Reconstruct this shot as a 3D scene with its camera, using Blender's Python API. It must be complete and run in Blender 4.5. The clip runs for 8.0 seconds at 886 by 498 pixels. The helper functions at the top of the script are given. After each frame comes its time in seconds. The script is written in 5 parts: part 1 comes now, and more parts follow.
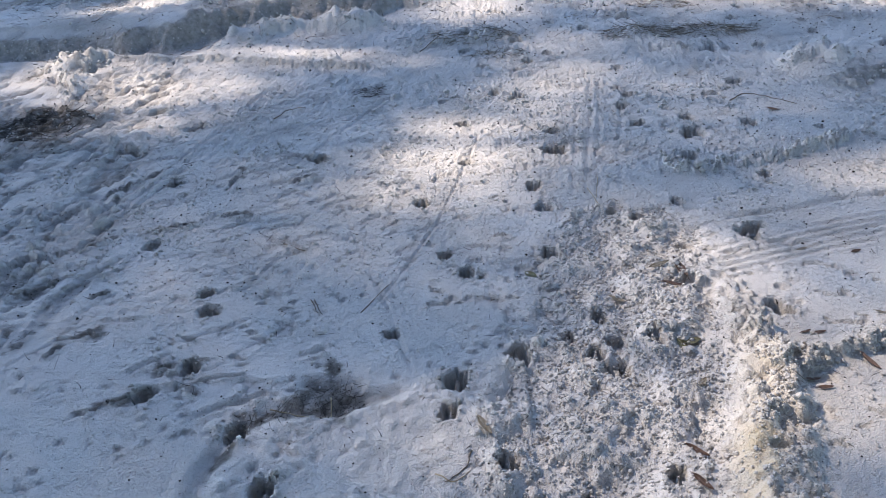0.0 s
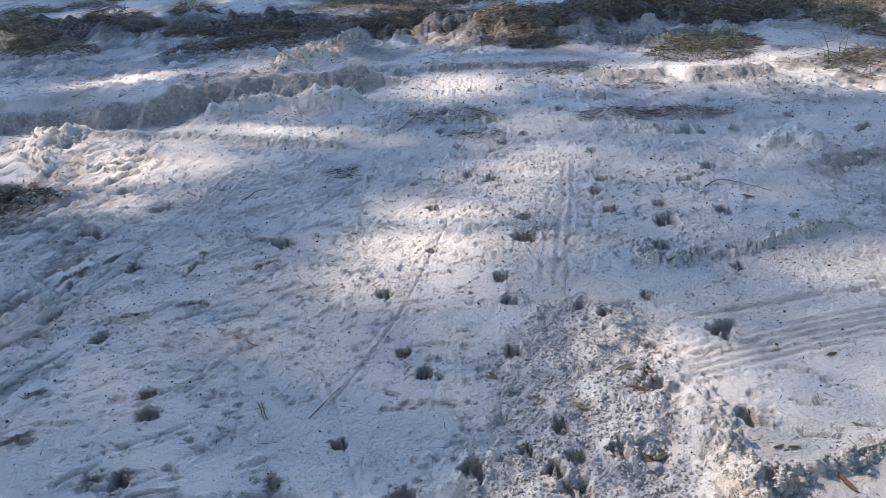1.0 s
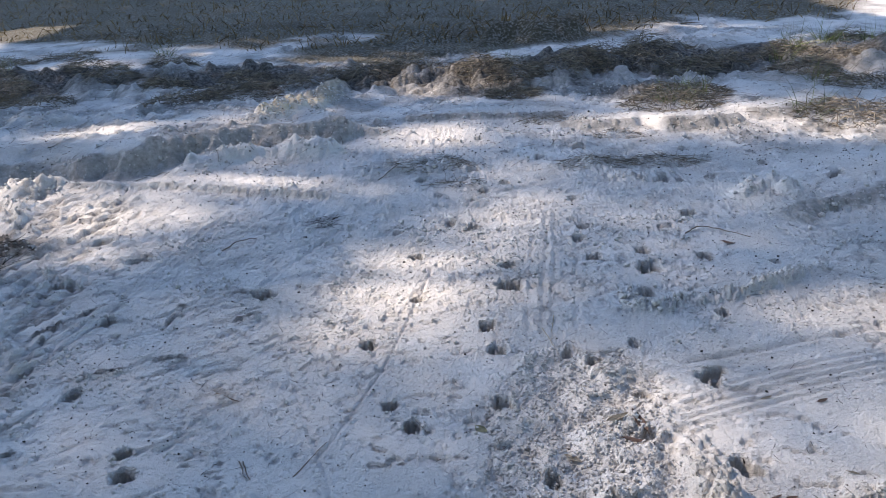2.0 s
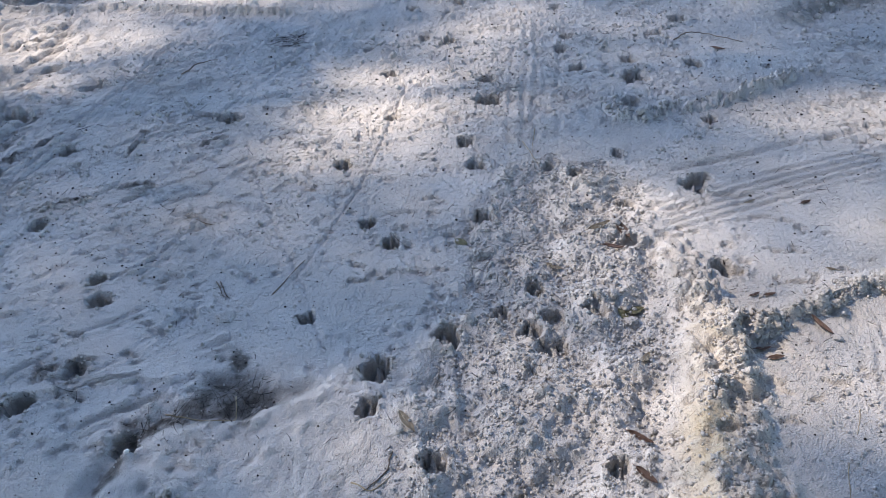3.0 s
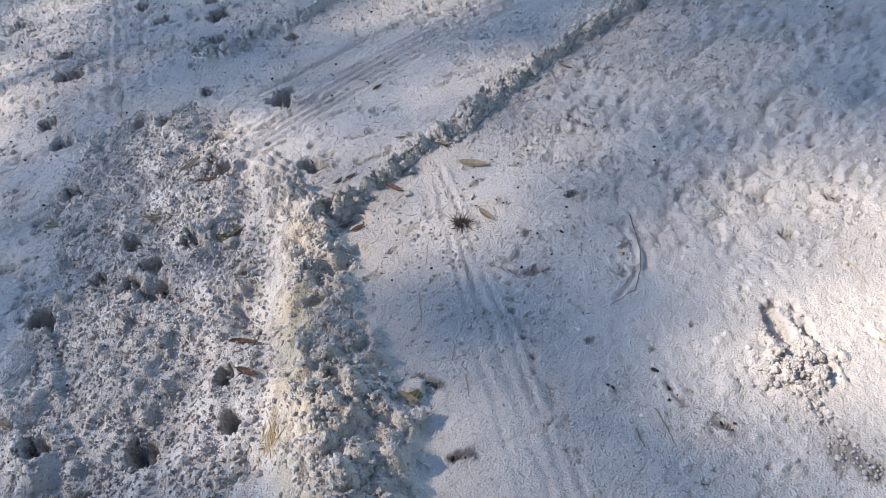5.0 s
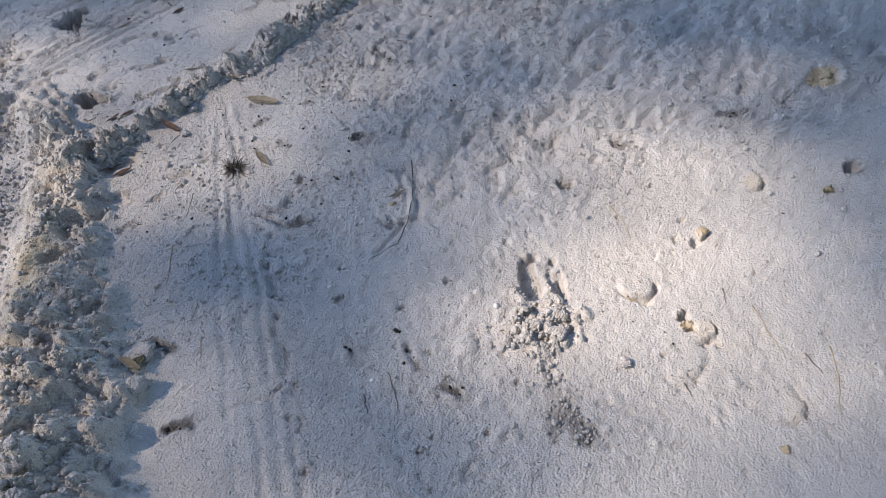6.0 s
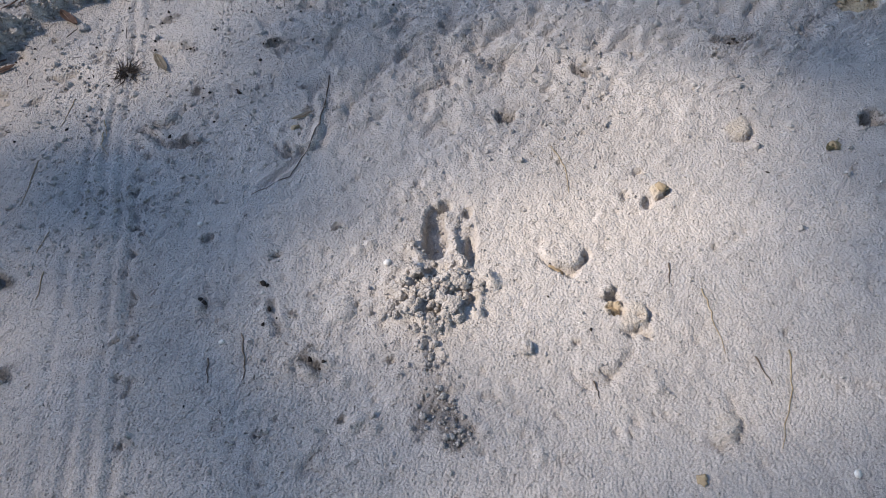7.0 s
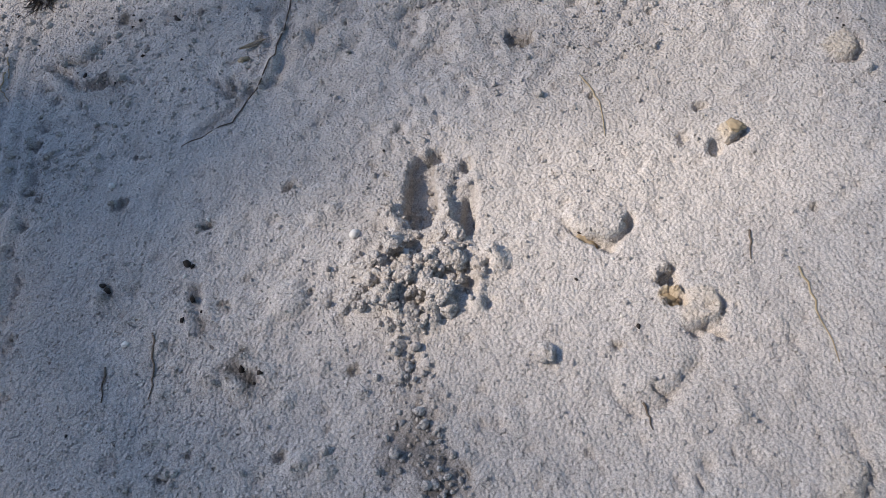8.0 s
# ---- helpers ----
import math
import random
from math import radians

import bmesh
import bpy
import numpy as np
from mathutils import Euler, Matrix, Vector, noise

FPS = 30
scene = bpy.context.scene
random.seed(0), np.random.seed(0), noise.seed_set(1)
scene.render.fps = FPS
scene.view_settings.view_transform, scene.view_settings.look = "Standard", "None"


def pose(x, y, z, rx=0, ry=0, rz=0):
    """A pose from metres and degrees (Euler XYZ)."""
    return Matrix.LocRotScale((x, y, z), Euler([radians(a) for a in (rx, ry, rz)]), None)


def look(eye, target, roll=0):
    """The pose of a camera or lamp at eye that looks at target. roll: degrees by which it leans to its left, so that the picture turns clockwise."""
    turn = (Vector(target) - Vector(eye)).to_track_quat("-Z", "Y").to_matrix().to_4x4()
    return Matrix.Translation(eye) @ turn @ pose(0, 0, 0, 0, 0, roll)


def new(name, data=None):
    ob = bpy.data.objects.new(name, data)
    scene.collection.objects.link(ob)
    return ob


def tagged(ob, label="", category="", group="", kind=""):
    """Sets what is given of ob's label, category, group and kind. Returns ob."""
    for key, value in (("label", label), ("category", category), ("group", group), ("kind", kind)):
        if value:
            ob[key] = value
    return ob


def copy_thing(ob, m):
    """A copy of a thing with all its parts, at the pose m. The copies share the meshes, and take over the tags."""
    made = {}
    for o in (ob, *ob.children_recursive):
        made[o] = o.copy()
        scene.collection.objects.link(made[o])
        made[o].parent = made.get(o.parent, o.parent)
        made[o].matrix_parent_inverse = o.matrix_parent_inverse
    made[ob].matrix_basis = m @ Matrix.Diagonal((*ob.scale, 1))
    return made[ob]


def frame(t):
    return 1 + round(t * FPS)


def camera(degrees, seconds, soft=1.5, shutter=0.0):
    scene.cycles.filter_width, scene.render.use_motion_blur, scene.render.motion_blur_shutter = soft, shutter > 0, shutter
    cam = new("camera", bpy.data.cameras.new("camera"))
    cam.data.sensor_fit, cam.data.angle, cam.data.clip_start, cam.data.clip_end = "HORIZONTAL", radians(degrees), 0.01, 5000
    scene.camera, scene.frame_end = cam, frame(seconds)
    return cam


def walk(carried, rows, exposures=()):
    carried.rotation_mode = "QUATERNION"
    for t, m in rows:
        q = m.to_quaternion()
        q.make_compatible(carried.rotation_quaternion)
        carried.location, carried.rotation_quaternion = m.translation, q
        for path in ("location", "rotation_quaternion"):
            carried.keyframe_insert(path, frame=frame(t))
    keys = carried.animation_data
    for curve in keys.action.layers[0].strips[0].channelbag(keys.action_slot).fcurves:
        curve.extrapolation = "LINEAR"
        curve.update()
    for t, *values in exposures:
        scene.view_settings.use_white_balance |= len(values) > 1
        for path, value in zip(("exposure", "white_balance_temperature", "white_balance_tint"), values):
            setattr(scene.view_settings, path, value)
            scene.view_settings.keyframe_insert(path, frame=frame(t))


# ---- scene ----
cam = camera(64.8, 8.0, 0.5)
PATH = [
    (0, (0.091, -0.05, 1.58), (-0.039, 1.625, 0.496), -4.4),
    (0.5, (0.219, 0.044, 1.602), (0.092, 1.757, 0.577), -4.2),
    (1, (0.23, 0.124, 1.629), (0.12, 1.89, 0.696), -3.5),
    (1.2, (0.221, 0.148, 1.631), (0.13, 1.941, 0.749), -3.3),
    (2.3, (0.189, 0.157, 1.608), (0.156, 1.985, 0.797), -3.0),
    (2.5, (0.19, 0.169, 1.59), (0.15, 1.962, 0.704), -3.3),
    (3, (0.2, 0.208, 1.493), (0.189, 1.796, 0.276), -4.5),
    (3.5, (0.225, 0.212, 1.383), (0.299, 1.652, -0.003), -5.8),
    (4, (0.272, 0.206, 1.379), (0.474, 1.617, -0.024), -7.2),
    (4.5, (0.402, 0.156, 1.357), (0.881, 1.527, -0.018), -8.5),
    (5, (0.675, -0.064, 1.369), (1.259, 1.288, 0.016), -8.8),
    (5.2, (0.808, -0.169, 1.36), (1.436, 1.139, -0.016), -5.9),
    (6.3, (1.261, -0.188, 1.258), (1.887, 0.902, -0.298), -4.3),
    (6.5, (1.363, -0.194, 1.214), (1.893, 0.916, -0.363), -6.0),
    (7, (1.525, -0.138, 1.1), (1.929, 0.9, -0.561), -6.8),
    (7.5, (1.584, -0.052, 0.915), (1.924, 0.961, -0.775), -9.4),
    (8, (1.645, 0.011, 0.788), (1.94, 1.04, -0.902), -11.8),
]
walk(cam, [(t, look(eye, target, roll)) for t, eye, target, roll in PATH],
     [(0, 1.42, 5960, 10), (2.5, 1.48, 6030, 10), (3.0, 1.36, 6000, 10), (4.0, 1.35, 6010, 10), (5.1, 1.27, 5970, 10), (6.5, 0.80, 6020, 10), (7.5, 0.68, 5970, 10), (8, 0.58, 5950, 10)])

# ---- world, sun and exposure ----
SUN_ELEVATION, SUN_TURN = 43.0, 63.0          # degrees; the turn is to the left of straight ahead (+y)
SUNWARD = Vector((-math.sin(radians(SUN_TURN)) * math.cos(radians(SUN_ELEVATION)),
                  math.cos(radians(SUN_TURN)) * math.cos(radians(SUN_ELEVATION)),
                  math.sin(radians(SUN_ELEVATION))))
world = bpy.data.worlds.new("sky")
scene.world = world
world.use_nodes = True
sky = world.node_tree.nodes.new("ShaderNodeTexSky")
sky.sky_type = "NISHITA"
sky.sun_disc = False
sky.sun_elevation = radians(SUN_ELEVATION)
sky.sun_rotation = radians(-SUN_TURN)
sky.dust_density = 0.6
sky.ozone_density = 2.0
background = world.node_tree.nodes["Background"]
background.inputs["Strength"].default_value = 0.15
world.node_tree.links.new(sky.outputs["Color"], background.inputs["Color"])
sun_data = bpy.data.lights.new("sun", "SUN")
sun_data.energy, sun_data.angle, sun_data.color = 4.0, radians(0.53), (1.0, 0.81, 0.62)
sun = new("sun", sun_data)
sun.matrix_world = look(SUNWARD * 40, (0, 0, 0))


# ---- materials ----
def material(name, rough=0.9, specular=0.3):
    m = bpy.data.materials.new(name)
    m.use_nodes = True
    shader = m.node_tree.nodes["Principled BSDF"]
    shader.inputs["Roughness"].default_value = rough
    shader.inputs["Specular IOR Level"].default_value = specular
    return m, m.node_tree.nodes, m.node_tree.links, shader


def noise_node(nodes, links, vector, scale, detail=4.0, rough=0.6):
    n = nodes.new("ShaderNodeTexNoise")
    n.inputs["Scale"].default_value = scale
    n.inputs["Detail"].default_value = detail
    n.inputs["Roughness"].default_value = rough
    links.new(vector, n.inputs["Vector"])
    return n.outputs["Fac"]


def ramp(nodes, links, fac, stops):
    r = nodes.new("ShaderNodeValToRGB")
    while len(r.color_ramp.elements) < len(stops):
        r.color_ramp.elements.new(0.5)
    for e, (p, c) in zip(r.color_ramp.elements, stops):
        e.position, e.color = p, (*c, 1) if len(c) == 3 else c
    links.new(fac, r.inputs["Fac"])
    return r.outputs["Color"]


def mix(nodes, links, fac, a, b, mode="MIX"):
    n = nodes.new("ShaderNodeMix")
    n.data_type, n.blend_type = "RGBA", mode
    for socket, value in ((n.inputs[0], fac), (n.inputs[6], a), (n.inputs[7], b)):
        if isinstance(value, (int, float)):
            socket.default_value = value
        elif isinstance(value, tuple):
            socket.default_value = (*value, 1)
        else:
            links.new(value, socket)
    return n.outputs[2]


def math_node(nodes, links, op, a, b):
    n = nodes.new("ShaderNodeMath")
    n.operation = op
    for socket, value in zip(n.inputs, (a, b)):
        if isinstance(value, (int, float)):
            socket.default_value = value
        else:
            links.new(value, socket)
    return n.outputs[0]


def bump(nodes, links, shader, heights):
    """heights: (socket, strength, distance) in turn."""
    normal = None
    for socket, strength, distance in heights:
        b = nodes.new("ShaderNodeBump")
        b.inputs["Strength"].default_value, b.inputs["Distance"].default_value = strength, distance
        links.new(socket, b.inputs["Height"])
        if normal:
            links.new(normal, b.inputs["Normal"])
        normal = b.outputs["Normal"]
    links.new(normal, shader.inputs["Normal"])


SAND, PALE, YELLOW, DIRT_SHADE = (0.53, 0.502, 0.476), (0.61, 0.582, 0.557), (0.58, 0.475, 0.32), (0.05, 0.044, 0.038)


def sand_material(name, masks):
    m, nodes, links, shader = material(name, 0.95, 0.12)
    place = nodes.new("ShaderNodeNewGeometry").outputs["Position"]
    broad = noise_node(nodes, links, place, 2.2, 5)
    patch = noise_node(nodes, links, place, 23.0, 5)
    grain = noise_node(nodes, links, place, 520.0, 3, 0.7)
    colour = mix(nodes, links, ramp(nodes, links, broad, [(0.35, (0, 0, 0)), (0.65, (1, 1, 1))]), SAND, PALE)
    colour = mix(nodes, links, ramp(nodes, links, patch, [(0.52, (0, 0, 0)), (0.80, (0.4, 0.4, 0.4))]), colour, (0.46, 0.42, 0.38))
    colour = mix(nodes, links, 1.0, colour, ramp(nodes, links, grain, [(0.34, (0.66, 0.655, 0.65)), (0.5, (1, 1, 1)), (0.66, (1.26, 1.26, 1.27))]), "MULTIPLY")
    if masks:
        litter = nodes.new("ShaderNodeAttribute")
        litter.attribute_name = "rough"
        more = math_node(nodes, links, "MULTIPLY", math_node(nodes, links, "SUBTRACT", litter.outputs["Fac"], 0.7), 0.07)
        speck = math_node(nodes, links, "ADD", noise_node(nodes, links, place, 125.0, 2, 0.5), more)
        colour = mix(nodes, links, ramp(nodes, links, speck, [(0.695, (0, 0, 0)), (0.73, (0.8, 0.8, 0.8))]), colour, (0.15, 0.13, 0.115))
        fleck = math_node(nodes, links, "ADD", noise_node(nodes, links, place, 46.0, 4, 0.7), more)
        colour = mix(nodes, links, ramp(nodes, links, fleck, [(0.68, (0, 0, 0)), (0.72, (0.55, 0.55, 0.55))]), colour, (0.20, 0.18, 0.16))
        # two of these masks also carry shade painted into pits, streaks and scars
        for mask, tint in (("soil", YELLOW), ("damp_shade", (0.20, 0.188, 0.175)), ("dirt_shade", DIRT_SHADE), ("turf", (0.065, 0.055, 0.036))):
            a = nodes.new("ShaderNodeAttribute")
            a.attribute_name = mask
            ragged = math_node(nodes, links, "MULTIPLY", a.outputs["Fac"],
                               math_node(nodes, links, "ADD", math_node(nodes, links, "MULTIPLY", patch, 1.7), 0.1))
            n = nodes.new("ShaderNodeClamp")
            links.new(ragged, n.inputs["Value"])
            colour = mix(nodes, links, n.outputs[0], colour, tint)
    links.new(colour, shader.inputs["Base Color"])
    knobs = noise_node(nodes, links, place, 52.0, 3, 0.55)
    beads = nodes.new("ShaderNodeTexVoronoi")
    beads.feature = "F1"
    beads.inputs["Scale"].default_value = 210.0
    links.new(place, beads.inputs["Vector"])
    bead = math_node(nodes, links, "SUBTRACT", 1.0, beads.outputs["Distance"])
    pores = ramp(nodes, links, noise_node(nodes, links, place, 95.0, 2), [(0.63, (1, 1, 1)), (0.71, (0, 0, 0))])
    fine = noise_node(nodes, links, place, 700.0, 2, 0.6)
    if masks:
        crusty = nodes.new("ShaderNodeAttribute")
        crusty.attribute_name = "rough"
        knobs = math_node(nodes, links, "MULTIPLY", knobs, crusty.outputs["Fac"])
        pores = math_node(nodes, links, "MULTIPLY", pores, crusty.outputs["Fac"])
        bead = math_node(nodes, links, "MULTIPLY", bead, math_node(nodes, links, "ADD", math_node(nodes, links, "MULTIPLY", crusty.outputs["Fac"], 0.5), 0.5))
    deep, hollow = (0.014, 0.007) if masks else (0.010, 0.0012)
    bump(nodes, links, shader, [(knobs, 1.0, deep), (pores, 1.0, hollow), (bead, 1.0, 0.0036), (fine, 1.0, 0.0016)])
    return m


def plain_material(name, low, high, scale=60.0, rough=0.8, by_object=0.0, by_island=0.0, stretch=(1, 1, 1), specular=0.3):
    m, nodes, links, shader = material(name, rough, specular)
    where = nodes.new("ShaderNodeTexCoord").outputs["Object"]
    mapping = nodes.new("ShaderNodeMapping")
    mapping.inputs["Scale"].default_value = stretch
    links.new(where, mapping.inputs["Vector"])
    n = noise_node(nodes, links, mapping.outputs[0], scale, 5)
    colour = ramp(nodes, links, n, [(0.3, low), (0.7, high)])
    value = None
    if by_object:
        value, spread = nodes.new("ShaderNodeObjectInfo").outputs["Random"], by_object
    elif by_island:
        value, spread = nodes.new("ShaderNodeNewGeometry").outputs["Random Per Island"], by_island
    if value:
        colour = mix(nodes, links, 1.0, colour, ramp(nodes, links, value, [(0, (1 - spread, 1 - spread, 1 - spread)), (1, (1 + spread, 1 + spread * 0.9, 1 + spread * 0.7))]), "MULTIPLY")
    links.new(colour, shader.inputs["Base Color"])
    bump(nodes, links, shader, [(n, 0.4, 0.002)])
    return m


sand = sand_material("white_sand", True)
clod_sand = sand_material("crumbled_sand", False)
yellow_clod = plain_material("yellow_sand", (0.30, 0.235, 0.15), (0.52, 0.44, 0.31), 120, 0.95, specular=0.1)
straw = plain_material("dry_straw", (0.32, 0.26, 0.16), (0.52, 0.44, 0.30), 30, 0.85, by_island=0.5)
grey_grass = plain_material("dead_grass", (0.085, 0.073, 0.062), (0.23, 0.20, 0.16), 14, 0.9, by_island=0.55)
green_grass = plain_material("green_grass", (0.06, 0.085, 0.025), (0.16, 0.18, 0.06), 14, 0.7, by_island=0.5)
brown_turf = plain_material("brown_turf", (0.075, 0.052, 0.025), (0.17, 0.125, 0.06), 4, 0.9, by_island=0.5)
leaf_tan = plain_material("tan_leaf", (0.30, 0.26, 0.20), (0.46, 0.41, 0.33), 90, 0.6, by_object=0.25)
leaf_brown = plain_material("brown_leaf", (0.15, 0.10, 0.08), (0.27, 0.19, 0.155), 90, 0.55, by_object=0.25)
leaf_olive = plain_material("olive_leaf", (0.17, 0.165, 0.09), (0.30, 0.285, 0.18), 90, 0.6, by_object=0.2)
bark_twig = plain_material("twig_bark", (0.09, 0.07, 0.055), (0.22, 0.18, 0.145), 80, 0.9, by_object=0.3)
char = plain_material("dark_litter", (0.018, 0.016, 0.015), (0.06, 0.05, 0.045), 80, 0.95, by_object=0.3)
shell_white = plain_material("white_shell", (0.68, 0.67, 0.64), (0.85, 0.84, 0.80), 200, 0.5, by_object=0.1)
oak_bark = plain_material("oak_bark", (0.07, 0.055, 0.045), (0.17, 0.14, 0.11), 6, 0.95, stretch=(1, 1, 0.25))
oak_leaf = plain_material("oak_foliage", (0.035, 0.055, 0.02), (0.07, 0.10, 0.04), 3, 0.6, by_island=0.3)


# ---- the ground: one sheet of scraped sand ----
def hashed(ix, iy, seed):
    h = (ix.astype(np.int64) * 374761393 + iy.astype(np.int64) * 668265263 + seed * 974634541) & 0xFFFFFFFF
    h = ((h ^ (h >> 13)) * 1274126177) & 0xFFFFFFFF
    h = ((h ^ (h >> 16)) * 2246822519) & 0xFFFFFFFF
    return ((h ^ (h >> 15)) & 0xFFFFFF) / float(0xFFFFFF)


def value_noise(x, y, seed):
    ix, iy = np.floor(x), np.floor(y)
    fx, fy = x - ix, y - iy
    fx, fy = fx * fx * fx * (fx * (6 * fx - 15) + 10), fy * fy * fy * (fy * (6 * fy - 15) + 10)
    a, b = hashed(ix, iy, seed), hashed(ix + 1, iy, seed)
    c, d = hashed(ix, iy + 1, seed), hashed(ix + 1, iy + 1, seed)
    return (a + (b - a) * fx) * (1 - fy) + (c + (d - c) * fx) * fy - 0.5


def fractal(x, y, size, octaves, seed, gain=0.5):
    total, amp = 0.0, 1.0
    for k in range(octaves):
        turn = 0.7 * k + seed
        c, s = math.cos(turn), math.sin(turn)
        total = total + amp * value_noise((x * c - y * s) / size, (x * s + y * c) / size, seed * 31 + k)
        size, amp = size * 0.5, amp * gain
    return total


def clod_field(x, y, cell, seed, share=0.8):
    """Half-buried round clods, one in each cell at most; the height of their tops."""
    ix, iy = np.floor(x / cell), np.floor(y / cell)
    best = np.zeros_like(x)
    for dx in (-1, 0, 1):
        for dy in (-1, 0, 1):
            jx, jy = ix + dx, iy + dy
            cx = (jx + 0.15 + 0.7 * hashed(jx, jy, seed)) * cell
            cy = (jy + 0.15 + 0.7 * hashed(jx, jy, seed + 1)) * cell
            r = cell * (0.25 + 0.42 * hashed(jx, jy, seed + 2)) * (hashed(jx, jy, seed + 3) < share)
            best = np.maximum(best, np.sqrt(np.maximum(r * r - (x - cx) ** 2 - (y - cy) ** 2, 0)))
    return best


def smooth(a, b, v):
    t = np.clip((v - a) / (b - a), 0, 1)
    return t * t * (3 - 2 * t)


def graded(stops):
    """Lines from (place, spacing) stops, the spacing blended between them."""
    lines, v, k = [stops[0][0]], stops[0][0], 0
    while v < stops[-1][0]:
        while k < len(stops) - 2 and v >= stops[k + 1][0]:
            k += 1
        (a, sa), (b, sb) = stops[k], stops[k + 1]
        v += sa * (sb / sa) ** min(1, max(0, (v - a) / (b - a)))
        lines.append(v)
    return np.array(lines)


LX = graded([(-2500, 2400), (-60, 20), (-14, 0.8), (-6, 0.09), (-3.4, 0.026), (-2.4, 0.020), (-0.5, 0.0085), (0.0, 0.0068), (1.6, 0.0066), (1.68, 0.0042), (2.08, 0.0042), (2.16, 0.0072), (2.7, 0.011), (4.5, 0.04), (12, 0.6), (60, 20), (2500, 2400)])
LY = graded([(-2500, 2400), (-60, 20), (-4, 0.8), (-0.3, 0.05), (0.05, 0.0068), (0.2, 0.0066), (0.26, 0.0042), (0.66, 0.0042), (0.74, 0.0068), (1.7, 0.0070), (3.0, 0.013), (4.5, 0.024), (7.0, 0.034), (10.0, 0.075), (20, 0.4), (60, 14), (2500, 2400)])
GX, GY = np.meshgrid(LX, LY)
GZ = np.zeros_like(GX)
SOIL, DAMP_SHADE, DARK, TURF, CRUMB = (np.zeros_like(GX) for _ in range(5))


def window(x0, x1, y0, y1):
    a, b = np.searchsorted(LX, (x0, x1))
    c, d = np.searchsorted(LY, (y0, y1))
    return slice(c, d), slice(a, b)


def along(x, y, pts):
    """Distance to a line of points, its side (left positive) and how far along it, from 0 to 1."""
    best, side, run = np.full_like(x, 1e9), np.zeros_like(x), np.zeros_like(x)
    lengths = [math.dist(p, q) for p, q in zip(pts, pts[1:])]
    done = 0.0
    for (ax, ay), (bx, by), l in zip(pts, pts[1:], lengths):
        ux, uy = (bx - ax) / l, (by - ay) / l
        t = np.clip((x - ax) * ux + (y - ay) * uy, 0, l)
        d = np.hypot(x - ax - t * ux, y - ay - t * uy)
        near = d < best
        best = np.where(near, d, best)
        side = np.where(near, np.sign(ux * (y - ay) - uy * (x - ax)), side)
        run = np.where(near, (done + t) / sum(lengths), run)
        done += l
    return best, side, run


def box_of(pts, margin):
    xs, ys = [p[0] for p in pts], [p[1] for p in pts]
    return window(min(xs) - margin, max(xs) + margin, min(ys) - margin, max(ys) + margin)


def ridge(pts, height, half, rough=0.6, seed=1, crumbs=1.0, soil=0.0, ends=0.08):
    """A crumbly windrow along a line."""
    w = box_of(pts, half * 4)
    x, y = GX[w], GY[w]
    wob = fractal(x, y, half * 3, 3, seed) * half * 0.9
    d, side, run = along(x, y, pts)
    s = np.maximum(d + wob, 0)
    end = smooth(0, ends, run) * smooth(0, ends, 1 - run)
    body = np.exp(-(s / half) ** 2 * 1.6) * (0.45 + 0.55 * end)
    wx, wy = x + half * 0.35 * fractal(x, y, half * 0.8, 3, seed + 7), y + half * 0.35 * fractal(x, y, half * 0.8, 3, seed + 8)
    lump = clod_field(wx, wy, max(half * 0.6, 0.012), seed + 5, 0.55) + 0.8 * clod_field(wx, wy, max(half * 0.3, 0.008), seed + 9, 0.6)
    GZ[w] += height * body * (1 + rough * fractal(x, y, half * 2, 3, seed + 3)) + rough * lump * smooth(0.12, 0.5, body)
    CRUMB[w] = np.maximum(CRUMB[w], crumbs * smooth(0.03, 0.4, body))
    SOIL[w] = np.maximum(SOIL[w], soil * body)


def bank(pts, height, front, back, rough=0.25, seed=1, soil=0.3, crumbs=0.3):
    """A scraped edge: steep to the right of its line, running out slowly to the left."""
    w = box_of(pts, max(front, back) * 2.2)
    x, y = GX[w], GY[w]
    d, side, run = along(x, y, pts)
    s = d * side + fractal(x, y, front * 2.5, 4, seed, 0.6) * front * 0.9
    end = smooth(0, 0.12, run) * smooth(0, 0.12, 1 - run) * (1 - smooth(back * 0.8, back * 2, d))
    up = smooth(-front, front * 0.25, s) * (1 - smooth(0, back, s))
    GZ[w] += height * up * end * (1 + 0.5 * fractal(x, y, front * 5, 3, seed + 2))
    face = smooth(-front * 1.2, -front * 0.6, s) * (1 - smooth(0, front * 0.6, s)) * end
    GZ[w] += face * (rough * 0.35 * clod_field(x, y, max(front * 0.3, 0.02), seed + 4, 0.4) + 0.25 * height * fractal(x, y, front * 0.9, 4, seed + 6, 0.6))
    DAMP_SHADE[w] = np.maximum(DAMP_SHADE[w], soil * face)
    CRUMB[w] = np.maximum(CRUMB[w], crumbs * face)


def groove(pts, depth, half, seed=1, rim=0.35, wander=0.5):
    w = box_of(pts, half * 5)
    x, y = GX[w], GY[w]
    d, side, run = along(x, y, pts)
    s = np.abs(d * side + fractal(x, y, half * 12, 2, seed) * half * wander * 2)
    fade = smooth(0, 0.08, run) * smooth(0, 0.08, 1 - run) * (0.7 + 0.6 * fractal(x, y, 0.11, 2, seed + 1))
    GZ[w] -= fade * depth * (np.exp(-(s / half) ** 2) - rim * np.exp(-((s - 1.9 * half) / half) ** 2))


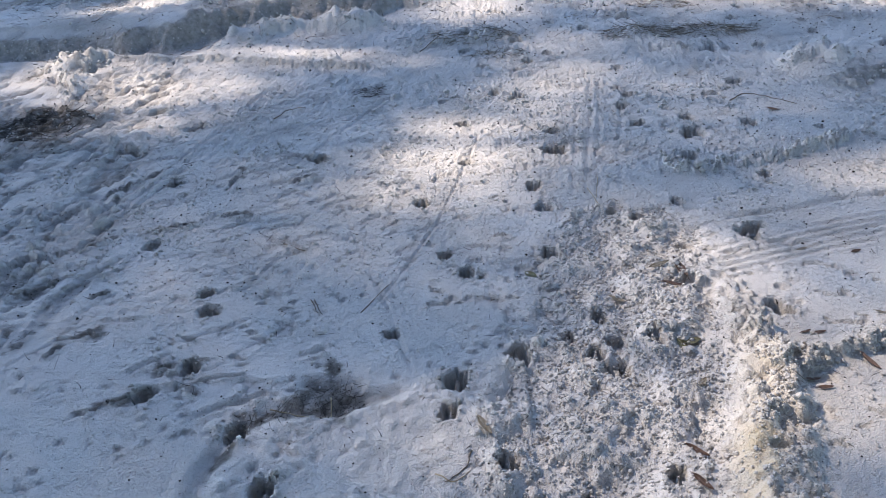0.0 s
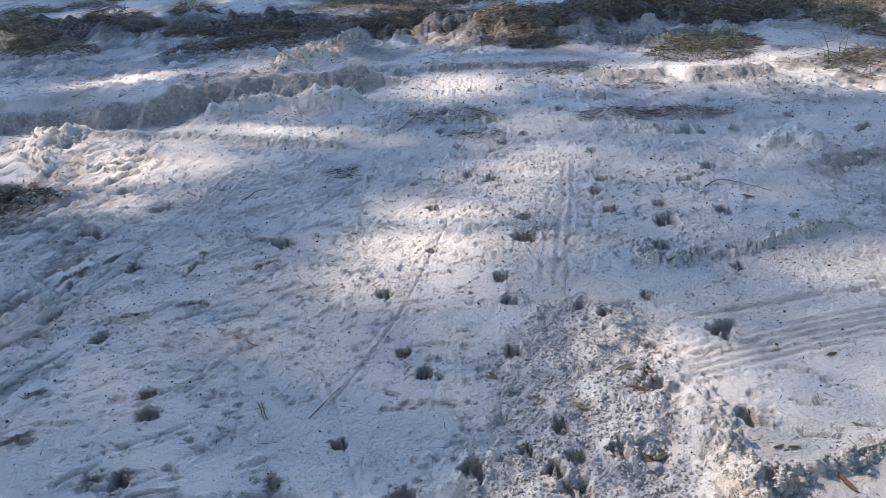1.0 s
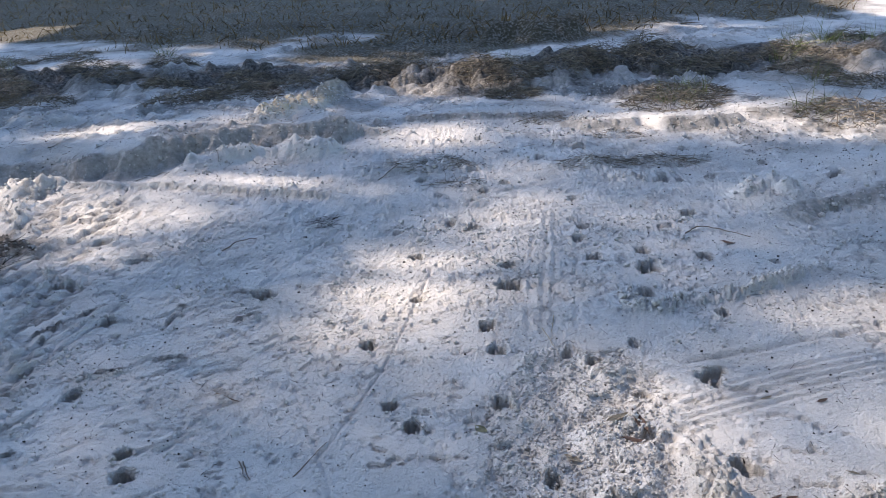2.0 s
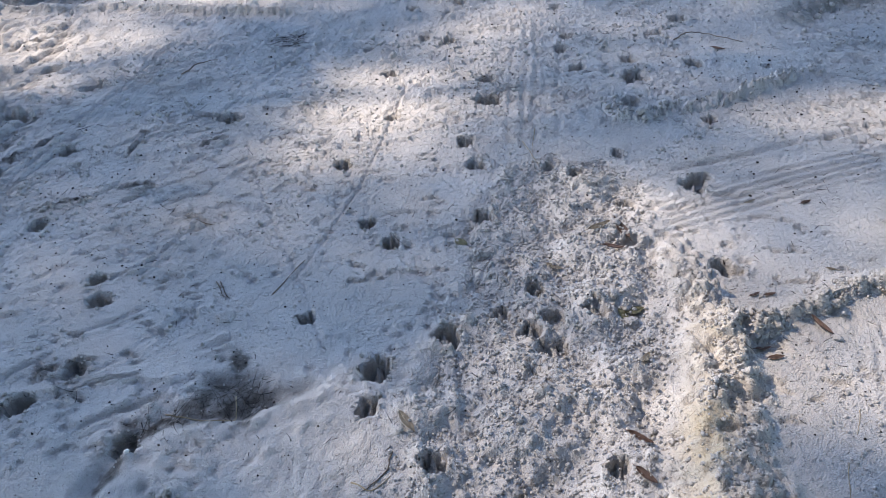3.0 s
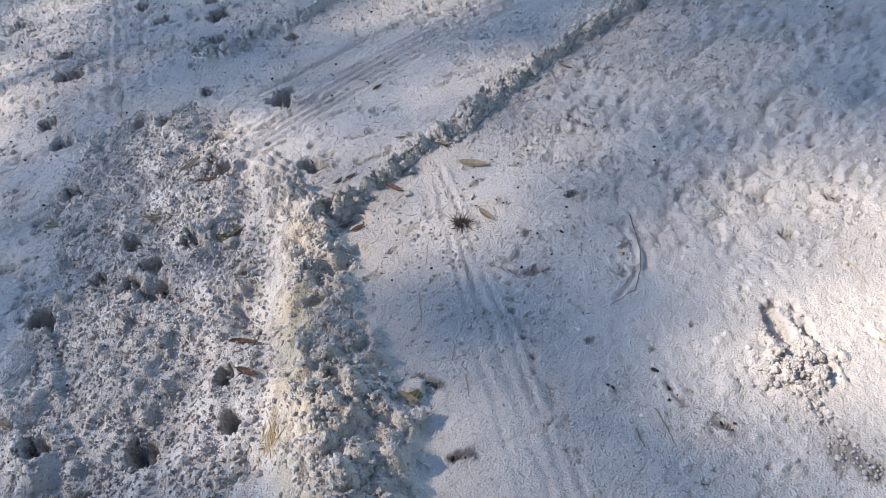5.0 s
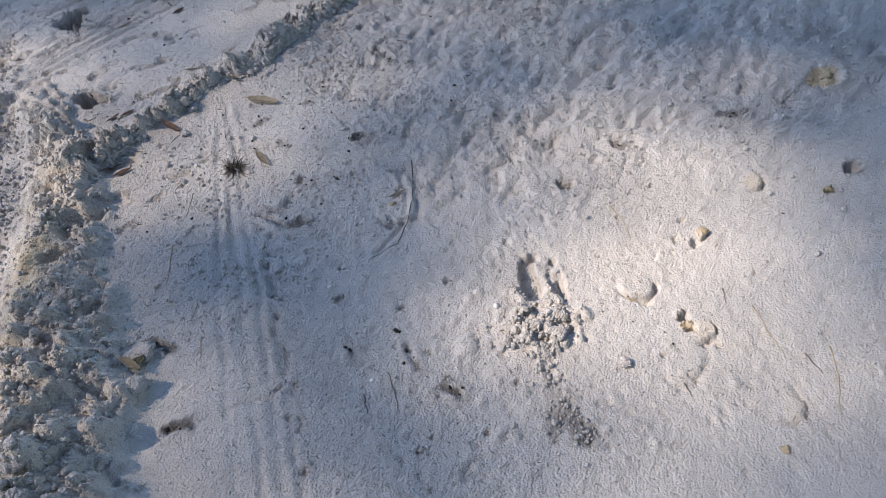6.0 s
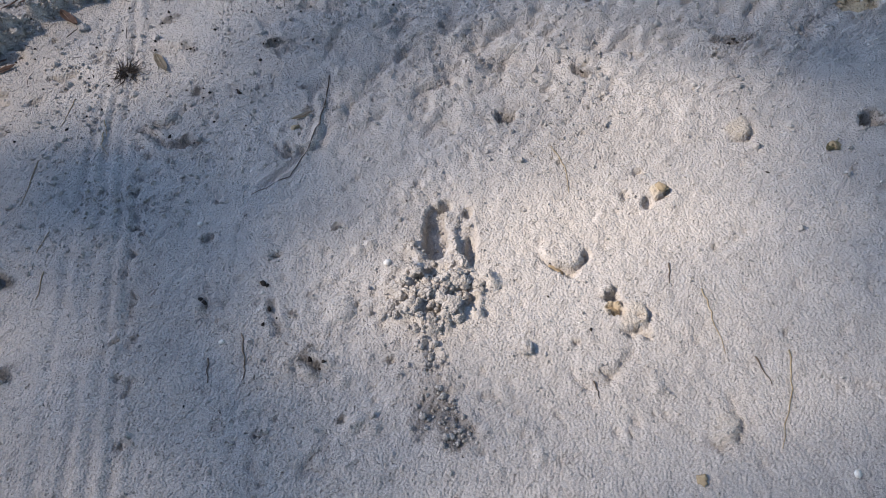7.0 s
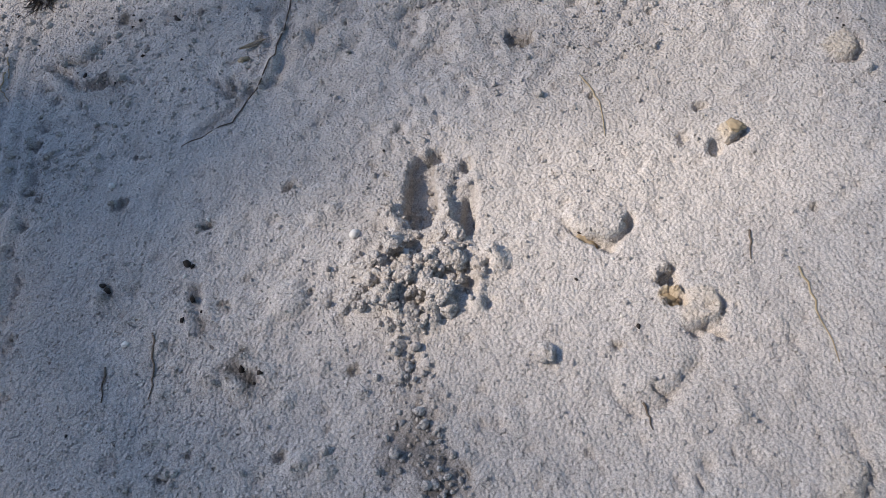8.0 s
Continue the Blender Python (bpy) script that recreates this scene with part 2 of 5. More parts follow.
def hoofprint(x0, y0, width, aspect, depth, turn, split, seed):
    """A pit trodden into the sand: steep walls, a pressed floor, a low crumbled rim."""
    r0 = width * max(1, aspect) * 1.3
    w = window(x0 - r0, x0 + r0, y0 - r0, y0 + r0)
    x, y = GX[w] - x0, GY[w] - y0
    c, s = math.cos(turn), math.sin(turn)
    u, v = (x * c + y * s), (-x * s + y * c)
    ragged = 1 + 0.5 * fractal(GX[w], GY[w], width * 0.45, 4, seed, 0.6)
    r = (np.abs(u / (width * 0.5)) ** 2.3 + np.abs(v / (width * 0.5 * aspect)) ** 2.3) ** (1 / 2.3) * ragged
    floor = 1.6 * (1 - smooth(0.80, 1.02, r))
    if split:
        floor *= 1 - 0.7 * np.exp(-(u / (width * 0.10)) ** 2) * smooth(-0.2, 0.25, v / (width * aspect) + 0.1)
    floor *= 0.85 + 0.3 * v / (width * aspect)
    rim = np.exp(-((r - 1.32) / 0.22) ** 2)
    # pit floor darkened in the colour: painted shade along with damp sand
    DAMP_SHADE[w] = np.maximum(DAMP_SHADE[w], 0.42 * smooth(0.5, 1.2, floor))
    GZ[w] += -depth * floor + rim * (0.05 * width + 0.5 * clod_field(GX[w], GY[w], width * 0.17, seed + 3, 0.5))
    CRUMB[w] = np.maximum(CRUMB[w], 0.35 * rim)


# the wide, gentle shape of the place
GZ += 0.014 * fractal(GX, GY, 1.6, 3, 3) * smooth(0.3, 1.2, np.abs(GY + 0.2))
GZ += 0.10 * smooth(5, 9, GY) * fractal(GX, GY, 1.5, 5, 5)
GZ += smooth(13, 40, GY) * 0.3
near = window(-9, 8, -0.5, 18)
x, y = GX[near], GY[near]
GZ[near] += 0.0012 * fractal(x, y, 0.10, 4, 7, 0.55) + 0.0024 * fractal(x, y, 0.022, 2, 8)
# scuffs drawn out along the scraping
scuffed = smooth(0.02, 0.25, fractal(x, y, 0.7, 3, 12))
GZ[near] -= (0.002 + 0.008 * smooth(1.6, 2.8, y)) * scuffed * smooth(0.22, 0.30, fractal(x * 0.45 + y * 0.3, y - 0.3 * x, 0.045, 4, 13, 0.6))
GZ[near] += (0.5 * clod_field(x, y, 0.02, 15, 0.10) + 0.4 * clod_field(x, y, 0.05, 18, 0.05)) * smooth(-0.1, 0.3, fractal(x, y, 0.5, 2, 16))
GZ[near] += smooth(2.2, 4.5, y) * (0.004 * fractal(x, y, 0.12, 4, 25, 0.6) + 0.6 * clod_field(x, y, 0.05, 26, 0.22) * smooth(-0.05, 0.25, fractal(x, y, 0.6, 3, 27)))
GZ[near] -= 0.5 * smooth(1.6, 2.2, y) * clod_field(x, y, 0.034, 28, 0.18) * smooth(-0.15, 0.2, fractal(x, y, 0.35, 2, 29))
pits = smooth(-0.05, 0.25, fractal(x * 0.5 + y * 0.3, y - 0.4 * x, 0.3, 3, 39)) * smooth(0.7, 1.1, y) * smooth(-0.2, 0.3, 0.5 - x)
GZ[near] += pits * (0.5 * clod_field(x, y, 0.024, 49, 0.08) - 0.7 * clod_field(x, y, 0.027, 48, 0.10))
# torn and crumbly ground farther off
torn = smooth(4.6, 6.5, y + 0.8 * fractal(x, y, 1.2, 3, 19)) * smooth(-0.15, 0.2, fractal(x, y, 0.8, 3, 20))
GZ[near] += torn * (0.05 * fractal(x, y, 0.22, 4, 23, 0.6) + 0.7 * clod_field(x, y, 0.09, 24, 0.3))
CRUMB[near] = np.maximum(CRUMB[near], 0.35 * torn)
DAMP_SHADE[near] = np.maximum(DAMP_SHADE[near], 0.8 * torn * smooth(-0.1, 0.3, fractal(x, y, 0.3, 4, 30, 0.65)))
# broken streaks along the scraping in the west
across, ahead = x * 0.96 - y * 0.27, y * 0.96 + x * 0.27
west_zone = smooth(0.0, 0.5, -1.25 - 0.22 * (y - 2.6) - x + 0.5 * fractal(x, y, 0.5, 3, 701)) * smooth(1.7, 2.4, y) * (1 - smooth(5.0, 5.4, y))
streak = fractal(across, ahead * 0.28, 0.07, 4, 702, 0.6)
GZ[near] += (0.04 + 0.96 * west_zone) * smooth(1.2, 1.8, y) * -0.026 * smooth(0.14, 0.22, -streak)
GZ[near] += west_zone * smooth(0.0, 0.25, fractal(across, ahead * 0.5, 0.22, 3, 703)) * (0.8 * clod_field(x, y, 0.06, 704, 0.4) + 0.7 * clod_field(x, y, 0.03, 705, 0.4) - 0.010)
# streak hollows coloured dark: humus, plus their shadows painted in
DARK[near] = np.maximum(DARK[near], 0.5 * west_zone * smooth(0.24, 0.42, -streak + 0.3 * fractal(x, y, 0.4, 3, 706)))
# small scuff dents everywhere on the flat sand
dent = fractal(x * 0.55 + y * 0.2, y, 0.05, 3, 707, 0.6)
GZ[near] -= 0.012 * smooth(0.36, 0.43, dent) * smooth(-0.1, 0.2, fractal(x, y, 0.5, 3, 708)) * (1 - smooth(1.2, 1.6, x) * (1 - smooth(1.6, 2.0, y)))


def crust_zone(x, y):
    south = smooth(0.02, 0.10, 1.66 + 0.335 * (x - 1.08) - y)
    return smooth(1.75, 2.2, x + 0.25 * y) * smooth(0.55, 1.0, y + 0.22 * (x - 2)) * smooth(0, 0.3, 3.5 - x) * south


# uneven granular crust in the south-east
w = window(1.15, 3.0, -0.15, 1.4)
x, y = GX[w], GY[w]
GZ[w] += smooth(1.15, 1.35, x) * smooth(0, 0.2, 1.4 - y) * (0.0016 * fractal(x, y, 0.018, 2, 821, 0.6) + 0.4 * clod_field(x, y, 0.013, 822, 0.07) - 0.5 * clod_field(x, y, 0.016, 823, 0.04))
# rougher scraped crust to the east
w = window(1.7, 3.6, 0.3, 2.6)
x, y = GX[w], GY[w]
crust = crust_zone(x, y)
GZ[w] += crust * (0.026 * np.minimum(0.03, fractal(x * 0.8 + y * 0.45, (y - 0.5 * x) * 1.9, 0.08, 4, 21)) + 0.009 * fractal(x, y, 0.03, 3, 22))

# churned strip of trodden sand
w = window(-0.4, 1.3, 0.3, 2.95)
x, y = GX[w], GY[w]
west = np.interp(y, [0.3, 1.0, 1.16, 1.4, 1.69, 1.93, 2.33, 2.69, 2.9], [-0.25, -0.14, -0.03, 0.04, 0.12, 0.18, 0.30, 0.43, 0.55])
east = np.interp(y, [0.3, 0.84, 0.97, 1.14, 1.3, 1.52, 1.78, 2.17, 2.5, 2.75], [0.45, 0.54, 0.59, 0.67, 0.75, 0.84, 0.89, 0.92, 0.98, 0.85])
ragged = 0.10 * fractal(x, y, 0.12, 3, 31)
churn = smooth(-0.03, 0.07, x - west + ragged) * smooth(-0.02, 0.05, east - x + ragged) * smooth(0, 0.08, 2.74 - y + ragged)
wx, wy = x + 0.022 * fractal(x, y, 0.04, 3, 35), y + 0.022 * fractal(x, y, 0.04, 3, 36)
pressed = smooth(0.05, 0.3, fractal(x, y, 0.16, 2, 37))
GZ[w] += churn * (0.055 * fractal(x, y, 0.15, 3, 32) - 0.004
                  + (1 - 0.8 * pressed) * (0.5 * clod_field(wx, wy, 0.044, 43, 0.18) + 0.55 * clod_field(wx, wy, 0.026, 34, 0.5) + 0.55 * clod_field(wx, wy, 0.018, 38, 0.8)))
CRUMB[w] = np.maximum(CRUMB[w], 0.8 * churn)

# the long mound beside it, smooth and yellowish on its western flank
w = window(0.2, 1.5, -0.2, 2.6)
x, y = GX[w], GY[w]
crest = np.interp(y, [0.0, 0.80, 1.01, 1.23, 1.46, 1.72, 2.2], [0.52, 0.70, 0.75, 0.82, 0.90, 0.97, 0.93])
tall = np.interp(y, [0.0, 0.7, 0.95, 1.2, 1.4, 1.7, 1.95, 2.3], [0.10, 0.10, 0.095, 0.075, 0.045, 0.035, 0.018, 0.0])
west = np.interp(y, [0.0, 0.85, 1.3, 1.6, 2.2], [0.19, 0.20, 0.13, 0.14, 0.06])
east = np.interp(y, [0.0, 0.75, 1.2, 1.5, 1.7], [0.30, 0.27, 0.22, 0.15, 0.12])
off = x - crest + 0.05 * fractal(x, y, 0.2, 3, 41)
hump = np.where(off < 0, 1 - smooth(0, 1, -off / west), 1 - smooth(0, 1, off / east))
loose = smooth(-0.11, 0.0, off + 0.08 * fractal(x, y, 0.09, 3, 55)) * (1 - 0.75 * smooth(1.13, 1.2, y) * (1 - smooth(1.34, 1.42, y)) * (1 - smooth(0.02, 0.09, off)))
wx, wy = x + 0.022 * fractal(x, y, 0.04, 3, 35), y + 0.022 * fractal(x, y, 0.04, 3, 36)
GZ[w] += smooth(0.05, 0.3, hump) * smooth(0, 0.02, tall) * (0.026 * fractal(x, y, 0.07, 4, 53, 0.55) + 0.4 * clod_field(wx, wy, 0.03, 54, 0.3))
GZ[w] += tall * hump * (1 + 0.45 * fractal(x, y, 0.14, 3, 42))
GZ[w] += smooth(0.02, 0.25, hump) * smooth(0, 0.02, tall) * loose * (0.9 * clod_field(wx, wy, 0.05, 44, 0.5) + 0.9 * clod_field(wx, wy, 0.026, 47, 0.6) + 0.6 * clod_field(wx, wy, 0.014, 50, 0.7) + 0.018 * fractal(x, y, 0.04, 4, 52, 0.6))
SOIL[w] = np.maximum(SOIL[w], 0.95 * hump * smooth(0.01, 0.05, tall) * (1 - 0.65 * loose))
CRUMB[w] = np.maximum(CRUMB[w], hump * loose * smooth(0.01, 0.04, tall) * 1.2)

# windrows
RIDGE_EAST = [(0.98, 1.63), (1.08, 1.657), (1.259, 1.712), (1.43, 1.79), (1.629, 1.825), (1.775, 1.896), (1.98, 1.975), (2.263, 2.047), (2.598, 2.15), (3.3, 2.4)]
ridge(RIDGE_EAST, 0.028, 0.048, 1.7, 61, 3.0)
RIDGE_NORTH = [(1.023, 3.20), (1.005, 3.06), (1.12, 3.02), (1.269, 3.063), (1.585, 3.126), (1.831, 3.266), (2.05, 3.39)]
ridge(RIDGE_NORTH, 0.030, 0.045, 1.7, 66, 3.5)
ridge([(1.20, 5.28), (1.45, 4.86), (1.75, 4.98)], 0.02, 0.07, 0.8, 67)
ridge([(2.0, 4.35), (2.2, 4.5), (2.35, 4.3)], 0.05, 0.12, 0.7, 68)
ridge([(-1.95, 5.55), (-1.738, 5.857), (-1.464, 5.907), (-1.134, 5.931), (-0.75, 5.90)], 0.10, 0.13, 0.6, 71, 1.0)
ridge([(-1.55, 6.7), (-1.45, 7.1), (-1.32, 8.0), (-1.17, 8.9)], 0.085, 0.18, 0.7, 72, 1.6, 0.9)
ridge([(-3.25, 5.12), (-3.02, 5.16), (-2.85, 5.28)], 0.085, 0.12, 1.1, 73, 1.6, 0.1, 0.3)
ridge([(-3.0, 5.0), (-2.9, 4.75), (-2.72, 4.5)], 0.03, 0.09, 1.4, 76, 1.4, 0.1, 0.3)
groove([(-3.15, 4.95), (-3.0, 4.78), (-2.86, 4.62)], 0.06, 0.035, 78, 0.3, 1.0)
# the trough below the scarp
w = window(-4.5, -0.3, 4.6, 5.9)
x, y = GX[w], GY[w]
edge = np.interp(x, [-4.5, -2.95, -1.88, -1.23, -0.45], [5.45, 5.34, 5.15, 4.93, 4.70])
GZ[w] -= 0.055 * smooth(0.0, 0.12, y - edge + 0.03 * fractal(x, y, 0.3, 3, 79)) * (1 - smooth(0.35, 0.62, y - edge)) * smooth(0.0, 0.4, -2.0 - x)
ridge([(-4.6, 7.6), (-3.9, 7.3), (-3.3, 7.5), (-3.0, 8.0)], 0.06, 0.15, 0.8, 74, 0.6)
ridge([(-0.5, 5.2), (0.0, 5.45), (0.25, 5.1)], 0.03, 0.2, 0.6, 75, 0.8)
# scraped edges
bank([(-5.2, 5.75), (-3.6, 5.62), (-3.05, 5.72), (-2.45, 5.72), (-1.95, 5.95), (-1.6, 6.25), (-0.7, 6.35), (-0.42, 6.75)], 0.17, 0.20, 2.2, 0.6, 81, 0.75, 0.5)
bank([(-2.95, 5.30), (-1.877, 5.152), (-1.229, 4.927), (-0.50, 4.70)], 0.040, 0.022, 0.5, 0.5, 82, 0.5, 0.8)
bank([(2.05, 4.05), (2.299, 4.13), (2.586, 4.23), (2.922, 4.34), (3.9, 4.7)], 0.06, 0.13, 0.9, 0.7, 83, 0.7, 0.6)
bank([(-0.42, 6.95), (0.492, 6.93), (1.468, 6.90)], 0.05, 0.08, 0.9, 0.7, 84, 0.8, 0.6)
bank([(1.25, 6.62), (1.5, 6.42), (1.9, 6.30)], 0.07, 0.16, 0.7, 0.9, 87, 0.7, 0.7)
bank([(2.0, 6.12), (2.25, 6.17), (2.55, 6.23), (2.85, 6.24)], 0.075, 0.16, 0.8, 0.7, 85, 0.8, 0.8)
bank([(2.85, 6.40), (3.1, 6.46), (3.4, 6.58), (3.9, 6.6)], 0.075, 0.16, 0.9, 0.7, 88, 0.8, 0.8)
bank([(0.7, 12.4), (1.7, 12.0), (2.6, 12.6)], 0.35, 0.4, 2.5, 0.3, 86, 0.1)
# the cracked plate at the near western side, with dark roots showing
CRACK = [(-0.15, 1.585), (-0.277, 1.532), (-0.405, 1.466), (-0.598, 1.47), (-0.694, 1.389), (-0.732, 1.231), (-0.74, 1.05), (-0.78, 0.8)]
w = window(-1.3, 0.2, 0.5, 1.75)
x, y = GX[w], GY[w]
d, side, run = along(x, y, CRACK)
plate = smooth(-0.01, 0.05, d * side + 0.04 * fractal(x, y, 0.1, 3, 91)) * (1 - smooth(0.35, 0.7, d))
GZ[w] += plate * (0.014 + 0.012 * fractal(x, y, 0.06, 3, 92) + 0.35 * clod_field(x, y, 0.03, 93, 0.4))
groove(CRACK, 0.022, 0.026, 94, 0.3, 0.9)
d, side, run = along(x, y, CRACK[:6])
DARK[w] = np.maximum(DARK[w], 0.8 * (1 - smooth(0.0, 0.045, d + 0.05 * fractal(x, y, 0.05, 3, 95))) * smooth(0.0, 0.3, run))
d = np.hypot((x + 0.43) * 0.75, (y - 1.56) * 1.1)
hollow = 1 - smooth(0.03, 0.12, d + 0.06 * fractal(x, y, 0.08, 3, 96))
GZ[w] -= 0.018 * hollow
DARK[w] = np.maximum(DARK[w], 0.75 * hollow)
smear = along(x, y, [(-0.655, 1.434), (-0.541, 1.519), (-0.471, 1.58), (-0.424, 1.69)])[0] + 0.10 * fractal(x, y, 0.07, 4, 801, 0.6)
DARK[w] = np.maximum(DARK[w], 0.8 * (1 - smooth(0.01, 0.055, smear)))
# a dark, rooty corner far to the west
w = window(-3.2, -1.9, 3.4, 4.6)
x, y = GX[w], GY[w]
spot = 1 - smooth(0.15, 0.5, np.hypot(x + 2.72, (y - 3.98) * 0.8) + 0.35 * fractal(x, y, 0.25, 4, 97))
DARK[w] = np.maximum(DARK[w], 0.9 * spot)
GZ[w] += spot * (0.05 * fractal(x, y, 0.2, 4, 98) + 0.6 * clod_field(x, y, 0.06, 99, 0.6))
CRUMB[w] = np.maximum(CRUMB[w], 0.5 * spot)

# drag lines and wheel marks
groove([(-0.722, 3.255), (-0.616, 2.877), (-0.438, 2.374), (-0.28, 1.984), (-0.159, 1.596)], 0.006, 0.009, 101)
groove([(0.069, 3.609), (-0.118, 2.678), (-0.241, 2.278), (-0.363, 1.971)], 0.011, 0.007, 102)
for k, off in enumerate((-0.07, -0.03, 0.015, 0.055, 0.10)):
    groove([(0.93, 2.215 + off), (1.16, 2.29 + off), (1.47, 2.385 + off), (1.75, 2.455 + off), (2.3, 2.58 + off)], 0.0065, 0.010, 110 + k, 0.7, 0.2)
for k, off in enumerate((-0.05, 0.035, 0.10)):
    groove([(-1.36 + 0.6 * off, 4.4), (-1.45 + 0.6 * off, 3.75), (-1.59 + 0.7 * off, 3.27), (-1.72 + off, 2.85), (-1.9 + off, 2.5)], 0.014, 0.018, 120 + k, 0.8, 0.2)
for k, off in enumerate((-0.055, 0.0, 0.045, 0.075)):
    groove([(1.46 + 0.2 * off, 1.715), (1.311 + off * 0.6, 1.264), (1.205 + off, 0.921), (1.14 + off, 0.716), (1.061 + off, 0.46), (0.98 + off, 0.2)], 0.0036, 0.009, 130 + k, 0.9, 0.5)
for k, off in enumerate((-0.06, 0.02, 0.07, 0.2)):
    groove([(0.78 + off, 4.45), (0.70 + off, 3.9), (0.62 + off * 0.9, 3.395), (0.54 + off * 0.8, 2.80)], 0.0055, 0.013, 140 + k, 0.6, 0.8)
for k, (a, b) in enumerate((((-1.22, 5.24), (-0.46, 4.99)), ((-1.3, 5.10), (-0.5, 4.86)), ((1.05, 2.55), (2.9, 2.98)), ((-0.5, 4.25), (-0.95, 3.2)), ((2.0, 3.35), (2.6, 3.0)), ((2.2, 4.1), (2.5, 3.3)))):
    groove([a, ((a[0] + b[0]) / 2 + 0.01, (a[1] + b[1]) / 2), b], 0.014, 0.016, 150 + k)
groove([(1.748, 1.301), (1.895, 1.118), (2.137, 0.951), (2.352, 0.765)], 0.006, 0.03, 161, 0.9, 0.5)
drag = random.Random(3)
for k in range(9):
    gx, gy = -2.3 + 0.13 * k + 0.3 * drag.random(), 2.35 + 1.6 * drag.random()
    groove([(gx, gy), (gx + 0.2, gy + 0.12), (gx + 0.42, gy + 0.27)], 0.009, 0.009, 170 + k, 0.4, 1.2)
for a, b in (((-0.95, 1.66), (-0.78, 1.74)), ((-1.28, 1.46), (-1.12, 1.58)), ((-0.93, 1.61), (-0.76, 1.66)), ((-1.5, 1.9), (-1.33, 1.99)), ((-1.62, 1.72), (-1.5, 1.85))):
    groove([a, b], 0.007, 0.007, 181, 0.5, 1.4)

# short torn scars, their colour darkened for humus and for the shadow inside
SCARS = [[(-1.678, 1.811), (-1.725, 1.948)],
         [(-1.627, 1.815), (-1.624, 1.927), (-1.65, 2.103)],
         [(-1.496, 1.851), (-1.42, 1.87), (-1.368, 1.906)],
         [(-1.496, 1.751), (-1.449, 1.833)],
         [(-0.958, 1.589), (-0.951, 1.661), (-0.937, 1.708)],
         [(-0.956, 1.594), (-0.855, 1.639), (-0.727, 1.662)],
         [(-0.95, 1.731), (-0.882, 1.734)],
         [(-1.227, 1.476), (-1.157, 1.529), (-1.076, 1.559)],
         [(-1.828, 2.168), (-1.679, 2.251)],
         [(-1.481, 2.113), (-1.43, 2.155)],
         [(-1.413, 1.902), (-1.349, 1.867)],
         [(-1.515, 1.585), (-1.48, 1.61)],
         [(-1.051, 1.692), (-1.016, 1.705)],
         [(-0.917, 1.593), (-0.87, 1.566)],
         [(-1.636, 2.121), (-1.603, 2.195)],
         [(-1.743, 2.884), (-1.721, 2.997)],
         [(-1.44, 2.624), (-1.221, 2.683)],
         [(-1.136, 2.755), (-1.031, 2.768)],
         [(-0.821, 2.51), (-0.704, 2.434)],
         [(-1.85, 2.99), (-1.603, 3.272)],
         [(-2.133, 3.392), (-1.997, 3.451)],
         [(-1.973, 2.562), (-1.913, 2.707)],
         [(-1.701, 2.498), (-1.611, 2.587)],
         [(-2.427, 3.056), (-2.303, 3.107)],
         [(-0.881, 3.077), (-0.773, 3.118)],
         [(-1.189, 3.234), (-1.205, 2.984)]]
for k, pts in enumerate(SCARS):
    wide = 0.0042 + 0.0016 * pts[0][1]
    groove(pts, 0.012 + 0.003 * pts[0][1], wide, 720 + k, 0.8, 1.1)
    w = box_of(pts, 0.08)
    x, y = GX[w], GY[w]
    d = along(x, y, pts)[0] + 0.06 * fractal(x, y, 0.05, 3, 760 + k)
    DARK[w] = np.maximum(DARK[w], 0.6 * (1 - smooth(0.2 * wide, 1.3 * wide, d)))
    GZ[w] += 0.6 * clod_field(x, y, 0.022 + 0.006 * pts[0][1], 790 + k, 0.35) * (1 - smooth(wide, 4 * wide, d)) * smooth(0.5 * wide, wide, d)

scratch = random.Random(31)
for k in range(70):
    gx, gy, l = scratch.uniform(-2.5, -0.55), scratch.uniform(1.35, 4.6), scratch.uniform(0.06, 0.32)
    turn = scratch.gauss(0.62, 0.22)
    mx, my = gx + 0.5 * l * math.cos(turn), gy + 0.5 * l * math.sin(turn)
    groove([(gx, gy), (mx + scratch.gauss(0, 0.008), my), (gx + l * math.cos(turn), gy + l * math.sin(turn))], scratch.uniform(0.006, 0.016), scratch.uniform(0.007, 0.012) * (1 + 0.15 * gy), 600 + k, 0.6, 1.2)
# small torn spots with dark humus showing
TORN = [[(1.339, 1.164), (1.382, 1.098), (1.446, 1.055)],
        [(1.681, 1.279), (1.736, 1.273)],
        [(1.441, 1.416), (1.529, 1.369)],
        [(1.493, 1.225), (1.52, 1.195)],
        [(1.557, 1.19), (1.577, 1.161)],
        [(1.481, 1.515), (1.519, 1.504)],
        [(1.632, 1.515), (1.668, 1.511)],
        [(0.997, 0.933), (1.017, 0.887)],
        [(0.946, 0.708), (0.987, 0.696)],
        [(1.35, 0.675), (1.355, 0.64)],
        [(1.451, 0.602), (1.456, 0.53)],
        [(1.483, 0.47), (1.497, 0.432)],
        [(1.961, 1.632), (1.972, 1.535)],
        [(2.58, 0.752), (2.677, 0.711)],
        [(2.272, 0.845), (2.283, 0.812)]]
